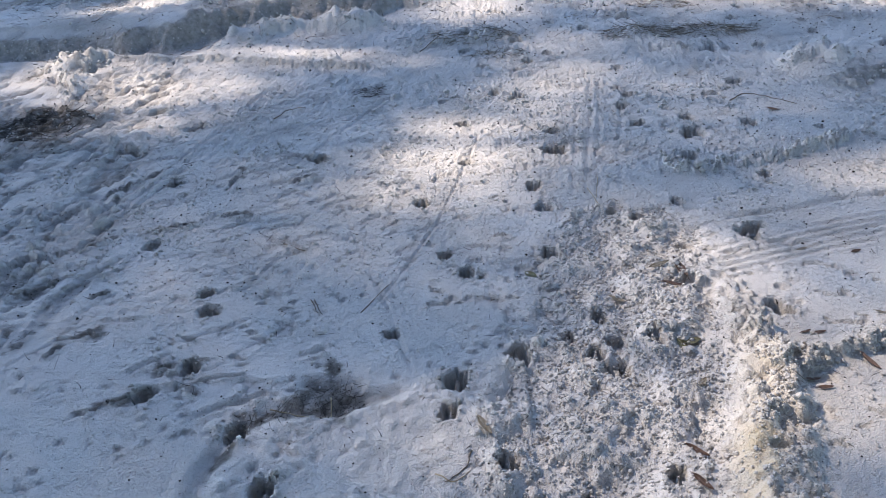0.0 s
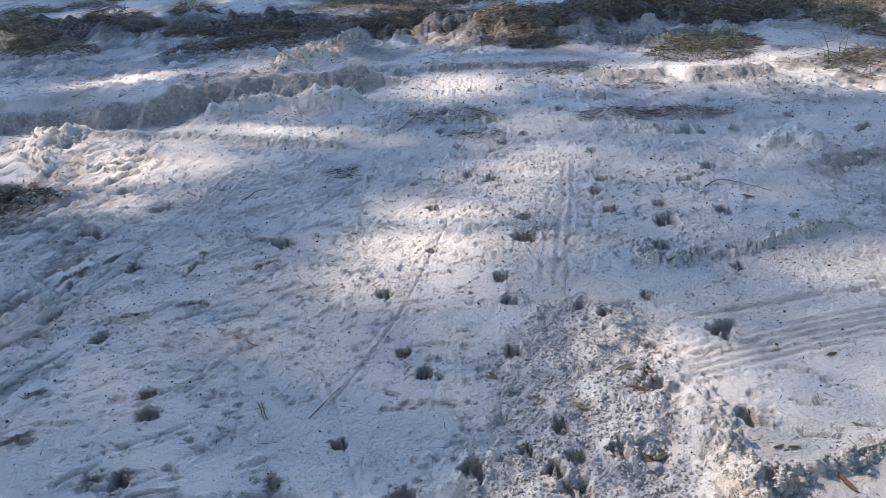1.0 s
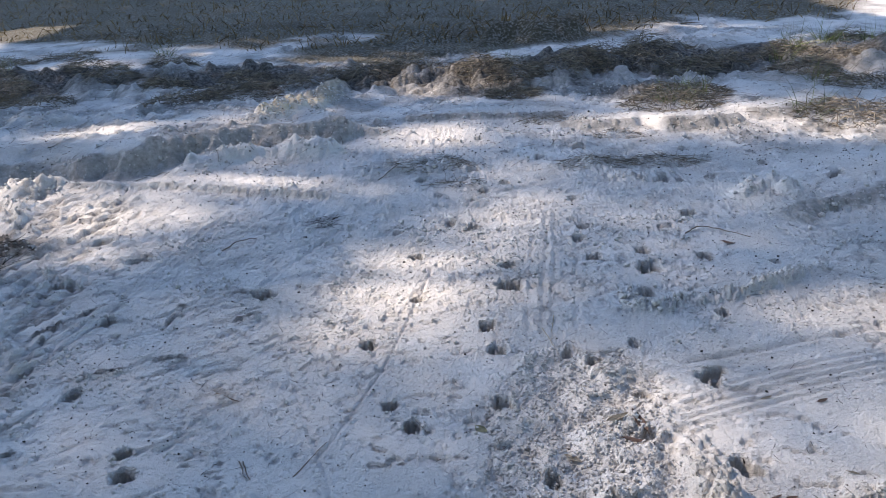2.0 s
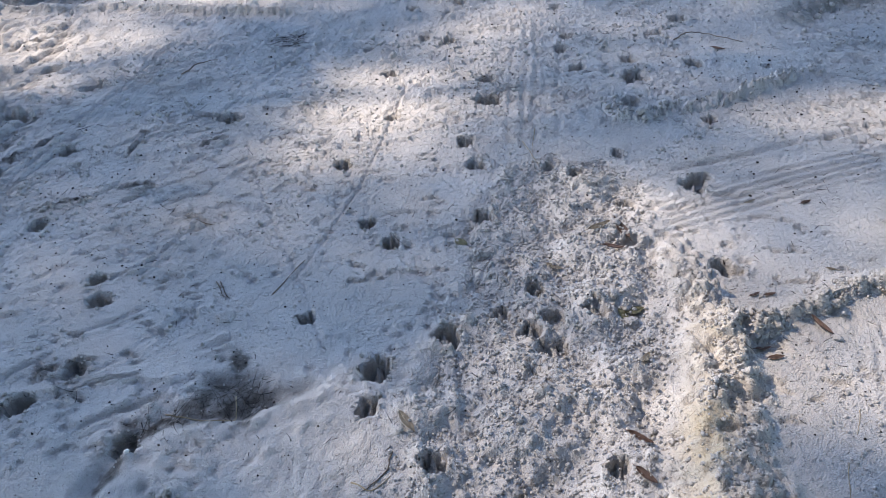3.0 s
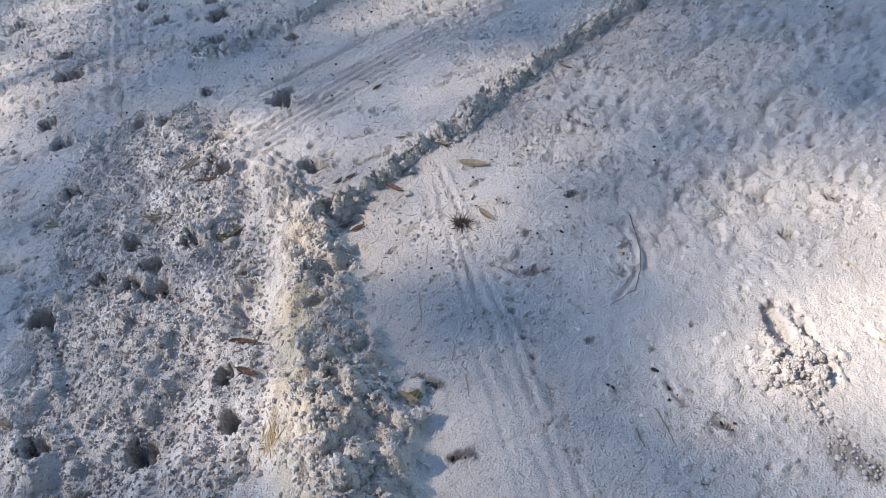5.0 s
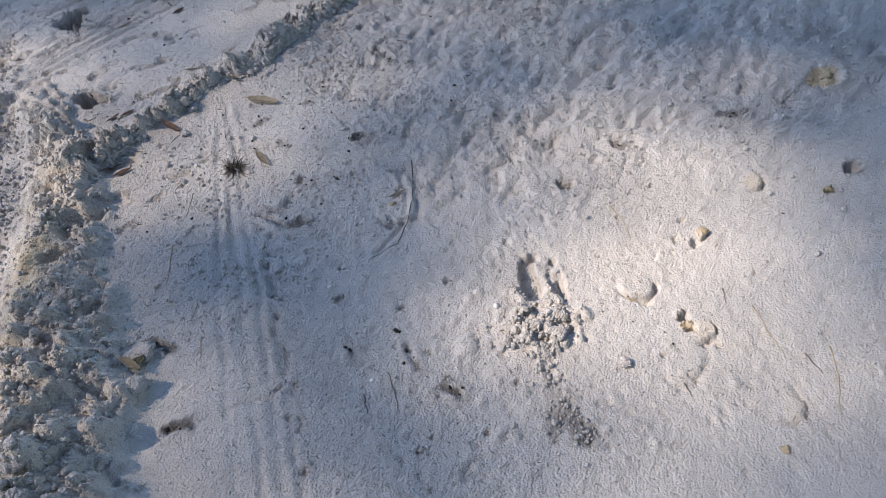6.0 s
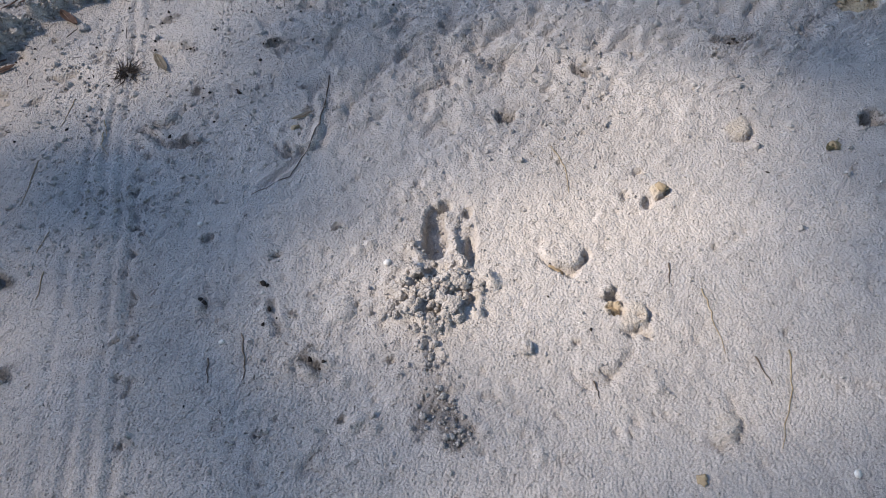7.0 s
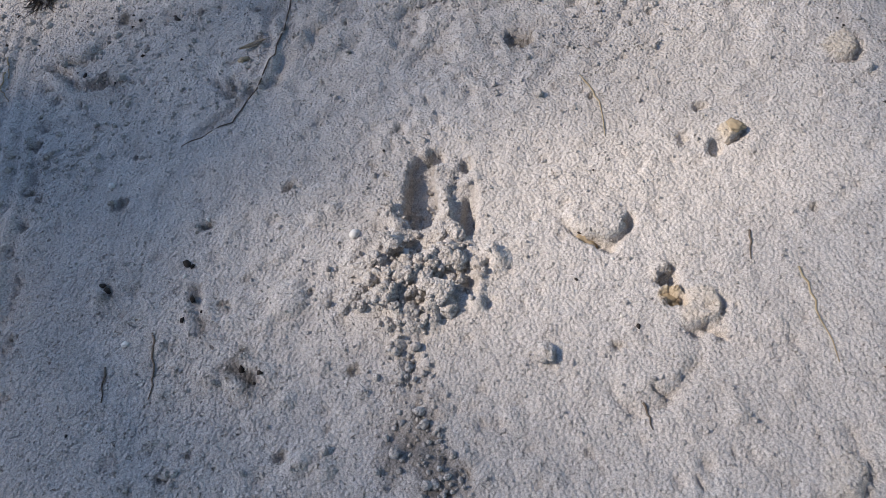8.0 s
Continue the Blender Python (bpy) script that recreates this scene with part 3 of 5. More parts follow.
for k, pts in enumerate(TORN):
    groove(pts, 0.010, 0.008, 190 + k, 0.6, 1.6)
    w = box_of(pts, 0.05)
    x, y = GX[w], GY[w]
    d = along(x, y, pts)[0] + 0.035 * fractal(x, y, 0.03, 3, 195 + k)
    DARK[w] = np.maximum(DARK[w], 0.7 * (1 - smooth(0.0, 0.014, d)))
    GZ[w] += 0.5 * clod_field(x, y, 0.018, 197, 0.5) * (1 - smooth(0.01, 0.03, d))

# hoofprints: place, width, length against width, depth
TRAIL_WEST = [
    (-1.394, 2.51, 0.073, 1.2, 0.066), (-1.03, 2.124, 0.071, 0.8, 0.057), (-0.981, 2.017, 0.077, 0.9, 0.054),
    (-1.049, 1.571, 0.074, 1.2, 0.067), (-1.506, 3.113, 0.069, 1.0, 0.055), (-0.805, 3.324, 0.105, 1.0, 0.08),
    (-0.91, 3.36, 0.157, 0.3, 0.04), (-0.942, 1.689, 0.079, 0.9, 0.032), (-2.002, 4.144, 0.104, 0.9, 0.052),
    (-2.301, 4.668, 0.08, 0.8, 0.04), (-2.294, 3.957, 0.088, 0.9, 0.035), (-1.658, 3.848, 0.125, 0.8, 0.044),
    (-1.955, 3.542, 0.143, 0.8, 0.071), (-1.232, 1.489, 0.042, 0.6, 0.013)]
TRAIL_MIDDLE = [
    (-0.221, 2.801, 0.066, 1.1, 0.046), (-0.011, 3.219, 0.065, 1.0, 0.052), (-0.031, 3.701, 0.072, 1.0, 0.05),
    (-0.092, 2.352, 0.063, 1.1, 0.05), (0.002, 2.22, 0.072, 1.1, 0.065), (0.349, 2.337, 0.072, 1.3, 0.058),
    (0.316, 2.929, 0.071, 1.1, 0.057), (0.347, 2.724, 0.098, 0.8, 0.039), (0.467, 3.556, 0.086, 1.2, 0.052),
    (0.444, 3.316, 0.127, 0.8, 0.064), (0.171, 4.211, 0.07, 1.0, 0.045), (0.301, 4.114, 0.087, 1.0, 0.056),
    (0.407, 4.778, 0.082, 1.0, 0.055), (0.087, 4.72, 0.065, 1.0, 0.04), (-0.162, 4.08, 0.057, 1.0, 0.03),
    (0.641, 5.715, 0.078, 1.0, 0.055)]
TRAIL_EAST = [
    (0.962, 4.062, 0.073, 1.1, 0.05), (0.918, 4.186, 0.052, 1.0, 0.03), (0.982, 4.565, 0.072, 1.0, 0.046),
    (0.9, 3.885, 0.077, 1.0, 0.035), (0.938, 3.611, 0.073, 1.1, 0.05), (1.221, 3.674, 0.088, 1.1, 0.044),
    (1.206, 3.464, 0.11, 1.4, 0.066), (1.525, 3.557, 0.092, 1.0, 0.055), (1.434, 3.997, 0.11, 0.7, 0.044),
    (1.642, 4.193, 0.132, 0.7, 0.053), (1.166, 2.443, 0.086, 1.2, 0.043), (1.213, 2.493, 0.072, 0.8, 0.036),
    (1.106, 1.948, 0.075, 1.2, 0.045), (1.133, 1.924, 0.049, 1.0, 0.02), (1.398, 2.949, 0.065, 1.0, 0.03),
    (0.884, 5.535, 0.085, 1.0, 0.05), (1.849, 3.45, 0.055, 0.5, 0.022), (1.109, 3.174, 0.091, 1.0, 0.036)]
CHURNED_NORTH = [
    (0.478, 1.913, 0.066, 1.2, 0.04), (0.356, 1.801, 0.051, 1.4, 0.03), (0.434, 1.721, 0.066, 1.2, 0.035),
    (0.18, 1.722, 0.077, 1.2, 0.062), (-0.03, 1.61, 0.082, 1.2, 0.066), (-0.047, 1.458, 0.06, 1.1, 0.04),
    (-0.259, 1.848, 0.048, 1.3, 0.03), (0.743, 2.584, 0.066, 1.3, 0.04), (0.644, 2.67, 0.052, 1.3, 0.026),
    (0.935, 2.724, 0.048, 1.4, 0.029), (0.888, 2.387, 0.078, 1.0, 0.039), (0.841, 2.121, 0.054, 0.9, 0.03)]
CHURNED_SOUTH = [
    (-0.561, 1.179, 0.069, 1.2, 0.055), (-0.176, 1.019, 0.061, 1.1, 0.049), (-0.012, 0.983, 0.041, 1.3, 0.04),
    (0.13, 1.268, 0.065, 1.1, 0.045), (0.183, 1.083, 0.05, 1.4, 0.04), (0.345, 1.13, 0.062, 1.7, 0.05),
    (0.555, 1.084, 0.049, 1.3, 0.045), (0.586, 1.226, 0.057, 1.2, 0.045), (0.643, 1.776, 0.062, 1.3, 0.025),
    (0.497, 1.647, 0.085, 1.0, 0.03), (0.512, 1.769, 0.075, 1.2, 0.03), (-0.699, 1.399, 0.073, 1.2, 0.026),
    (0.162, 0.974, 0.051, 1.0, 0.025), (2.065, 0.786, 0.045, 0.55, 0.022), (2.705, 0.404, 0.06, 0.5, 0.03)]
prints = random.Random(4)
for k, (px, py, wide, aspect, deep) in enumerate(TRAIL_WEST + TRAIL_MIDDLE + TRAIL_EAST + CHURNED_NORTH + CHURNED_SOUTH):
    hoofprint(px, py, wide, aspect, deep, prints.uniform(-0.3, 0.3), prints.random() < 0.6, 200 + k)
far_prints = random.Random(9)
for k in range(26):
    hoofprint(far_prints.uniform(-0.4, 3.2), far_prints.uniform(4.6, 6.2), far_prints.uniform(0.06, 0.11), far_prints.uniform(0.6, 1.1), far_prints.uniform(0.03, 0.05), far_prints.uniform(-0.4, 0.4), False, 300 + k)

# the deep slipped print of two toes, with the sand it threw out
SLIP = 0.44                                                # the way the toes point, from +y towards +x


def toe(px, py, wide, length, deep, turn, seed):
    w = window(px - length, px + length, py - length, py + length)
    x, y = GX[w] - px, GY[w] - py
    u, v = x * math.cos(turn) - y * math.sin(turn), x * math.sin(turn) + y * math.cos(turn)
    taper = 1 - 0.45 * np.clip(v / length + 0.2, 0, 1)
    r = np.sqrt((u / (wide * 0.5 * taper)) ** 2 + np.abs(v / (length * 0.5)) ** 3) * (1 + 0.35 * fractal(GX[w], GY[w], 0.018, 3, seed, 0.6))
    GZ[w] -= deep * (1 - smooth(0.82, 1.03, r)) * (0.65 - 0.6 * v / length)


toe(1.797, 0.592, 0.052, 0.128, 0.046, SLIP, 401)
toe(1.846, 0.556, 0.044, 0.110, 0.012, SLIP, 402)
toe(1.836, 0.522, 0.020, 0.070, 0.034, SLIP, 403)
toe(1.843, 0.637, 0.024, 0.024, 0.030, SLIP, 404)
toe(1.875, 0.603, 0.018, 0.022, 0.018, SLIP, 405)
w = window(1.45, 2.0, 0.1, 0.7)
x, y = GX[w], GY[w]
heap = 1 - smooth(0.035, 0.105, np.hypot((x - 1.735) * 0.85, y - 0.475) + 0.07 * fractal(x, y, 0.06, 3, 411))
tail = 1 - smooth(0.01, 0.05, along(x, y, [(1.71, 0.40), (1.655, 0.313), (1.64, 0.20)])[0] + 0.05 * fractal(x, y, 0.04, 3, 412))
GZ[w] += heap * (0.008 + 0.030 * fractal(x, y, 0.03, 4, 414, 0.6) + 0.6 * clod_field(x, y, 0.034, 413, 0.5)) + tail * 0.010 * fractal(x, y, 0.014, 3, 419, 0.6)
CRUMB[w] = np.maximum(CRUMB[w], np.maximum(1.3 * heap, 0.7 * tail))
DARK[w] = np.maximum(DARK[w], 0.55 * tail * smooth(0.0, 0.1, 0.36 - y))


def flake(px, py, wide, lift, turn, seed, soil=0.0):
    """A plate of crust tipped up, with a gap under its lower edge."""
    w = window(px - wide, px + wide, py - wide, py + wide)
    x, y = GX[w] - px, GY[w] - py
    u, v = x * math.cos(turn) + y * math.sin(turn), -x * math.sin(turn) + y * math.cos(turn)
    r = np.hypot(u, v * 1.25) / (wide * 0.5) * (1 + 0.35 * fractal(GX[w], GY[w], wide * 0.4, 3, seed))
    inside = 1 - smooth(0.85, 1.0, r)
    edge = np.exp(-((r - 1.12) / 0.13) ** 2) * smooth(-0.1, 0.35, -v / wide)
    GZ[w] += inside * lift * (0.5 - v / wide) - 1.5 * lift * edge
    SOIL[w] = np.maximum(SOIL[w], soil * inside)


flake(1.985, 0.435, 0.085, 0.009, -0.5, 421)
flake(2.02, 0.262, 0.060, 0.007, 0.25, 422, 0.3)
flake(1.925, 0.225, 0.095, 0.004, -0.1, 423)
flake(2.008, 0.325, 0.032, 0.009, 0.3, 424)
flake(1.999, 0.292, 0.030, 0.009, 0.1, 425, 0.9)
flake(1.65, 0.965, 0.10, 0.006, -0.6, 426)
flake(2.22, 0.465, 0.035, 0.010, 0.2, 427, 0.6)
flake(2.46, 0.515, 0.06, 0.008, 0.4, 428, 0.4)
flake(2.03, 0.03, 0.06, 0.006, 0.2, 429, 0.2)
flake(2.965, 0.696, 0.12, -0.008, 0.2, 430, 1.0)
flake(1.405, 1.19, 0.09, 0.007, 0.1, 431)
toe(2.012, 0.312, 0.030, 0.022, 0.030, 0.9, 481)
toe(2.002, 0.286, 0.036, 0.018, 0.026, 0.9, 482)
toe(2.020, 0.226, 0.040, 0.014, 0.022, 1.1, 483)
toe(1.968, 0.396, 0.052, 0.016, 0.020, 1.1, 484)
toe(2.020, 0.408, 0.018, 0.018, 0.018, 0.9, 485)
toe(2.188, 0.452, 0.020, 0.030, 0.020, 0.4, 486)
toe(2.160, 0.488, 0.020, 0.016, 0.018, 0.4, 487)
toe(2.218, 0.522, 0.022, 0.014, 0.016, 0.4, 488)
toe(2.072, 0.795, 0.050, 0.022, 0.030, 0.9, 489)
toe(1.915, 0.195, 0.050, 0.010, 0.012, 1.0, 490)
toe(1.618, 0.935, 0.022, 0.050, 0.018, 0.3, 491)
edge_rng = random.Random(15)
for k in range(46):
    py = 0.25 + 0.95 * edge_rng.random()
    px = float(np.interp(py, [0.2, 0.46, 0.716, 0.921, 1.264], [0.98, 1.061, 1.14, 1.205, 1.311])) + 0.085 + edge_rng.gauss(0, 0.012)
    toe(px, py, edge_rng.uniform(0.010, 0.024), edge_rng.uniform(0.008, 0.018), edge_rng.uniform(0.006, 0.014), edge_rng.uniform(0, 1.5), 810 + k)
for k in range(60):
    toe(edge_rng.uniform(1.3, 2.5), edge_rng.uniform(-0.05, 1.1), edge_rng.uniform(0.006, 0.014), edge_rng.uniform(0.005, 0.010), edge_rng.uniform(0.005, 0.011), edge_rng.uniform(0, 1.5), 860 + k)
scatter = random.Random(12)
for k in range(36):
    hoofprint(scatter.uniform(1.35, 2.6), scatter.uniform(0.05, 1.25), scatter.uniform(0.008, 0.02), scatter.uniform(0.5, 1.1), scatter.uniform(0.004, 0.009), scatter.uniform(-1, 1), False, 440 + k)
groove([(1.735, 1.08), (1.70, 0.985), (1.63, 0.905), (1.517, 0.859)], 0.008, 0.007, 471, 0.8, 0.6)
groove([(1.762, 1.07), (1.733, 0.99), (1.66, 0.90)], 0.004, 0.012, 472, 0.8, 0.6)

# patches strewn with small crumbs
w = window(-2.4, 3.2, 0.2, 4.2)
x, y = GX[w], GY[w]
patchy = smooth(0.02, 0.35, fractal(x, y, 0.35, 4, 521, 0.6))
zone = np.maximum(crust_zone(x, y), smooth(1.0, 1.15, x) * (1 - smooth(1.6, 1.85, x)) * smooth(0.8, 0.95, y) * (1 - smooth(1.55, 1.7, y)))
STREWN = np.zeros_like(GX)
STREWN[w] = (patchy * (0.10 + 0.10 * smooth(1.8, 2.6, y) + 0.10 * smooth(0.8, 1.3, -x)) + 0.6 * zone * smooth(-0.3, 0.2, fractal(x, y, 0.2, 4, 523, 0.6))) * (1 - 0.8 * smooth(0.2, 0.5, CRUMB[w]))
# how crusty the surface is: fine and even round the deep print, coarser elsewhere
ROUGH = 0.75 + 0.5 * fractal(GX, GY, 0.6, 3, 511) + 0.25 * smooth(1.5, 3.0, GY)
fine = smooth(1.25, 1.55, GX + 0.3 * fractal(GX, GY, 0.3, 2, 512)) * (1 - smooth(0.62, 0.95, GY + 0.35 * (GX - 1.9) + 0.3 * fractal(GX, GY, 0.3, 2, 513)))
ROUGH = np.clip(ROUGH * (1 - 0.6 * fine) * (1 - 0.45 * smooth(0.2, 0.7, CRUMB)), 0.15, 1.3)
# bare sand gives way to turf in the distance
far = fractal(GX, GY, 3.0, 4, 501)
TURF[:] = smooth(-0.1, 0.5, (GY - 11.6 - 0.35 * GX * (GX > 0) + 0.25 * GX * (GX < 0)) * 0.35 + 2.0 * far)
band = np.exp(-((GY - 0.5 * fractal(GX, GY, 1.4, 3, 504) - np.interp(GX, [-9, -5, -1, 1, 3, 6], [11, 10.0, 9.3, 8.9, 9.2, 9.3])) / 1.0) ** 2) * (np.abs(GX) < 12)
DARK[:] = np.maximum(DARK, 0.85 * smooth(0.40, 0.85, band + 0.9 * fractal(GX, GY, 0.7, 5, 502)) * smooth(7, 8, GY))
DAMP_SHADE[:] = np.maximum(DAMP_SHADE, 0.6 * smooth(0.0, 0.5, band + fractal(GX, GY, 0.5, 4, 505)) * smooth(6.0, 7.5, GY))
GZ += smooth(0.2, 0.8, band) * (0.05 + 0.13 * fractal(GX, GY, 0.8, 4, 503) + 0.7 * clod_field(GX, GY, 0.16, 506, 0.4) + 0.12 * fractal(GX, GY, 0.25, 3, 507))


def ground_z(px, py):
    i = np.clip(np.searchsorted(LX, px) - 1, 0, len(LX) - 2)
    j = np.clip(np.searchsorted(LY, py) - 1, 0, len(LY) - 2)
    a, b = (px - LX[i]) / (LX[i + 1] - LX[i]), (py - LY[j]) / (LY[j + 1] - LY[j])
    return (GZ[j, i] * (1 - a) + GZ[j, i + 1] * a) * (1 - b) + (GZ[j + 1, i] * (1 - a) + GZ[j + 1, i + 1] * a) * b


def quick_mesh(name, verts, faces, corners):
    """A mesh from arrays; every face has that many corners."""
    me = bpy.data.meshes.new(name)
    me.vertices.add(len(verts))
    me.vertices.foreach_set("co", np.asarray(verts, np.float32).ravel())
    me.loops.add(faces.size)
    me.loops.foreach_set("vertex_index", faces.astype(np.int32).ravel())
    me.polygons.add(len(faces))
    me.polygons.foreach_set("loop_start", np.arange(0, faces.size, corners, dtype=np.int32))
    me.update(calc_edges=True)
    return me


rows_n, cols_n = GX.shape
corner = (np.arange(rows_n - 1)[:, None] * cols_n + np.arange(cols_n - 1)[None, :]).ravel()
ground_mesh = quick_mesh("ground", np.stack([GX, GY, GZ], -1).reshape(-1, 3), np.stack([corner, corner + 1, corner + cols_n + 1, corner + cols_n], -1), 4)
for mask, values in (("soil", SOIL), ("damp_shade", DAMP_SHADE), ("rough", ROUGH), ("dirt_shade", DARK), ("turf", TURF)):
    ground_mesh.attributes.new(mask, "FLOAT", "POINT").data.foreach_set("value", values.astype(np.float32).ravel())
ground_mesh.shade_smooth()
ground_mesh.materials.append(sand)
ground = tagged(new("ground", ground_mesh), "pale scraped sand trodden full of hoofprints, wheel marks and ridges", "ground", kind="structure")


# ---- helpers for things ----
def part(name, me, mat, parent=None, label=""):
    """One mesh object, under its thing if it has one."""
    if isinstance(me, bmesh.types.BMesh):
        bm, me = me, bpy.data.meshes.new(name)
        bm.to_mesh(me)
        bm.free()
    if not me.materials:
        me.materials.append(mat)
    ob = new(name, me)
    ob.parent = parent
    if label:
        ob["label"] = label
    return ob


def tube(points, radii, sides=6):
    """A closed tapering tube along points."""
    bm = bmesh.new()
    rings = []
    for k, (p, r) in enumerate(zip(points, radii)):
        p = Vector(p)
        ahead = (Vector(points[min(k + 1, len(points) - 1)]) - Vector(points[max(k - 1, 0)])).normalized()
        side = ahead.cross(Vector((0.13, 0.21, 0.97))).normalized()
        up = side.cross(ahead)
        rings.append([bm.verts.new(p + (side * math.cos(a) + up * math.sin(a)) * r) for a in (2 * math.pi * i / sides for i in range(sides))])
    for a, b in zip(rings, rings[1:]):
        for i in range(sides):
            bm.faces.new((a[i], a[(i + 1) % sides], b[(i + 1) % sides], b[i]))
    bm.faces.new(rings[0][::-1])
    bm.faces.new(rings[-1])
    for f in bm.faces:
        f.smooth = True
    return bm


def lump_mesh(name, seed, levels=1, flat=0.75, rough=0.35):
    """An uneven crumb of sand about 1 across."""
    rng = random.Random(seed)
    bm = bmesh.new()
    bmesh.ops.create_icosphere(bm, subdivisions=levels, radius=0.5)
    shift = Vector((rng.uniform(-50, 50), rng.uniform(-50, 50), rng.uniform(-50, 50)))
    for v in bm.verts:
        n = noise.noise(v.co * 2.6 + shift) + 0.7 * noise.noise(v.co * 6 + shift) + 0.35 * noise.noise(v.co * 14 + shift)
        v.co *= 1 + rough * n
        v.co.z *= flat
    for f in bm.faces:
        f.smooth = True
    me = bpy.data.meshes.new(name)
    bm.to_mesh(me)
    bm.free()
    return me


def spread(field, count, rng, x0, x1, y0, y1):
    """Random places, as many as count, thicker where the field is higher."""
    w = window(x0, x1, y0, y1)
    f = field[w]
    area = np.gradient(LX[w[1]])[None, :] * np.gradient(LY[w[0]])[:, None]
    chance = (f * area).ravel()
    pick = rng.choice(chance.size, count, p=chance / chance.sum())
    j, i = np.unravel_index(pick, f.shape)
    return LX[w[1]][i] + rng.uniform(-0.003, 0.003, count), LY[w[0]][j] + rng.uniform(-0.003, 0.003, count)


def joined_lumps(name, xs, ys, sizes, rng, sink=0.2, coarse=False):
    """Many small crumbs as one mesh."""
    if coarse:
        co = 0.5 * np.array([(1, 0, 0), (0, 1, 0), (-1, 0, 0), (0, -1, 0), (0, 0, 1), (0, 0, -1)], float)
        faces = np.array([(0, 1, 4), (1, 2, 4), (2, 3, 4), (3, 0, 4), (1, 0, 5), (2, 1, 5), (3, 2, 5), (0, 3, 5)])
    else:
        base = lump_mesh("crumb_seed", 5, 1, 0.85, 0.25)
        co = np.zeros(len(base.vertices) * 3)
        base.vertices.foreach_get("co", co)
        co = co.reshape(-1, 3)
        faces = np.array([p.vertices[:] for p in base.polygons])
        bpy.data.meshes.remove(base)
    n = len(xs)
    q = rng.normal(size=(n, 4))
    q /= np.linalg.norm(q, axis=1)[:, None]
    a, b, c, d = q.T
    rot = np.stack([1 - 2 * (c * c + d * d), 2 * (b * c - a * d), 2 * (b * d + a * c), 2 * (b * c + a * d), 1 - 2 * (b * b + d * d), 2 * (c * d - a * b), 2 * (b * d - a * c), 2 * (c * d + a * b), 1 - 2 * (b * b + c * c)], -1).reshape(n, 3, 3)
    shape = co[None] * rng.uniform(0.65, 1.3, (n, 1, 3)) * (1 + rng.uniform(-0.18, 0.18, (n, len(co), 1)))
    verts = np.einsum("nij,nkj->nki", rot, shape) * sizes[:, None, None]
    verts += np.stack([xs, ys, ground_z(xs, ys) + sizes * (0.5 - sink) * 0.8], -1)[:, None]
    me = quick_mesh(name, verts.reshape(-1, 3), (faces[None] + (np.arange(n) * len(co))[:, None, None]).reshape(-1, 3), 3)
    me.shade_smooth()
    return me


def ribbons(name, roots, ways, lengths, widths, droop, rng, steps=3):
    """Blades of grass as one mesh: a root, a way to grow, a length, a width and a bend for each."""
    n = len(roots)
    side = np.cross(ways, rng.normal(size=(n, 3)))
    side /= np.linalg.norm(side, axis=1)[:, None] + 1e-9
    bend = rng.normal(size=(n, 3)) * 0.35
    verts = []
    for k in range(steps + 1):
        t = k / steps
        mid = roots + ways * (lengths * t)[:, None] + bend * (lengths * t * t)[:, None]
        mid[:, 2] -= droop * lengths * t * t
        half = widths * 0.5 * (1 - 0.85 * t ** 1.5)
        verts += [mid - side * half[:, None], mid + side * half[:, None]]
    verts = np.stack(verts, 1)
    low = ground_z(verts[..., 0], verts[..., 1]) + 0.001
    verts[..., 2] = np.maximum(verts[..., 2], low)
    quad = np.array([[2 * k, 2 * k + 1, 2 * k + 3, 2 * k + 2] for k in range(steps)])
    faces = (quad[None] + (np.arange(n) * (2 * steps + 2))[:, None, None]).reshape(-1, 4)
    return quick_mesh(name, verts.reshape(-1, 3), faces, 4)


# ---- oaks whose crowns shade the sand ----
GAPS = [  # openings in the shade, where they fall on the ground: place, half width, half depth, turn, share of the sun let through
    (-0.10, 3.32, 0.44, 0.48, -0.3, 0.95), (0.45, 4.3, 0.34, 0.6, -0.4, 0.40), (-2.2, 4.55, 0.75, 0.62, -0.2, 0.85), (-3.1, 5.0, 0.5, 0.4, 0.0, 0.8), (-1.3, 5.15, 0.85, 0.20, -0.28, 0.85),
    (-1.2, 5.95, 0.5, 0.3, 0.1, 0.5), (-2.95, 6.5, 0.6, 0.42, -0.2, 0.95), (-1.6, 7.0, 0.4, 1.0, -0.2, 0.5), (0.05, 6.35, 0.5, 0.42, -0.2, 0.9), (0.3, 8.7, 0.75, 0.75, -0.2, 0.9),
    (0.7, 4.9, 0.34, 0.6, -0.1, 0.4), (2.6, 6.35, 1.5, 0.55, -0.05, 0.75), (2.3, 7.4, 0.9, 0.5, 0.0, 0.5), (3.6, 6.0, 0.7, 0.4, 0.0, 0.7), (-1.2, 10.9, 1.0, 0.8, -0.3, 0.7), (-0.5, 2.6, 1.3, 0.5, -0.1, 0.16), (1.2, 4.0, 1.2, 0.8, 0.2, 0.18),
    (5.1, 9.3, 0.6, 0.9, -0.3, 0.9), (-3.5, 13.5, 1.6, 0.6, 0.2, 0.4), (3.5, 13.0, 1.6, 0.8, 0.0, 0.35), (-6.5, 9.5, 0.8, 0.7, 0.0, 0.6), (-5.6, 11.5, 0.9, 0.7, 0.0, 0.7)]
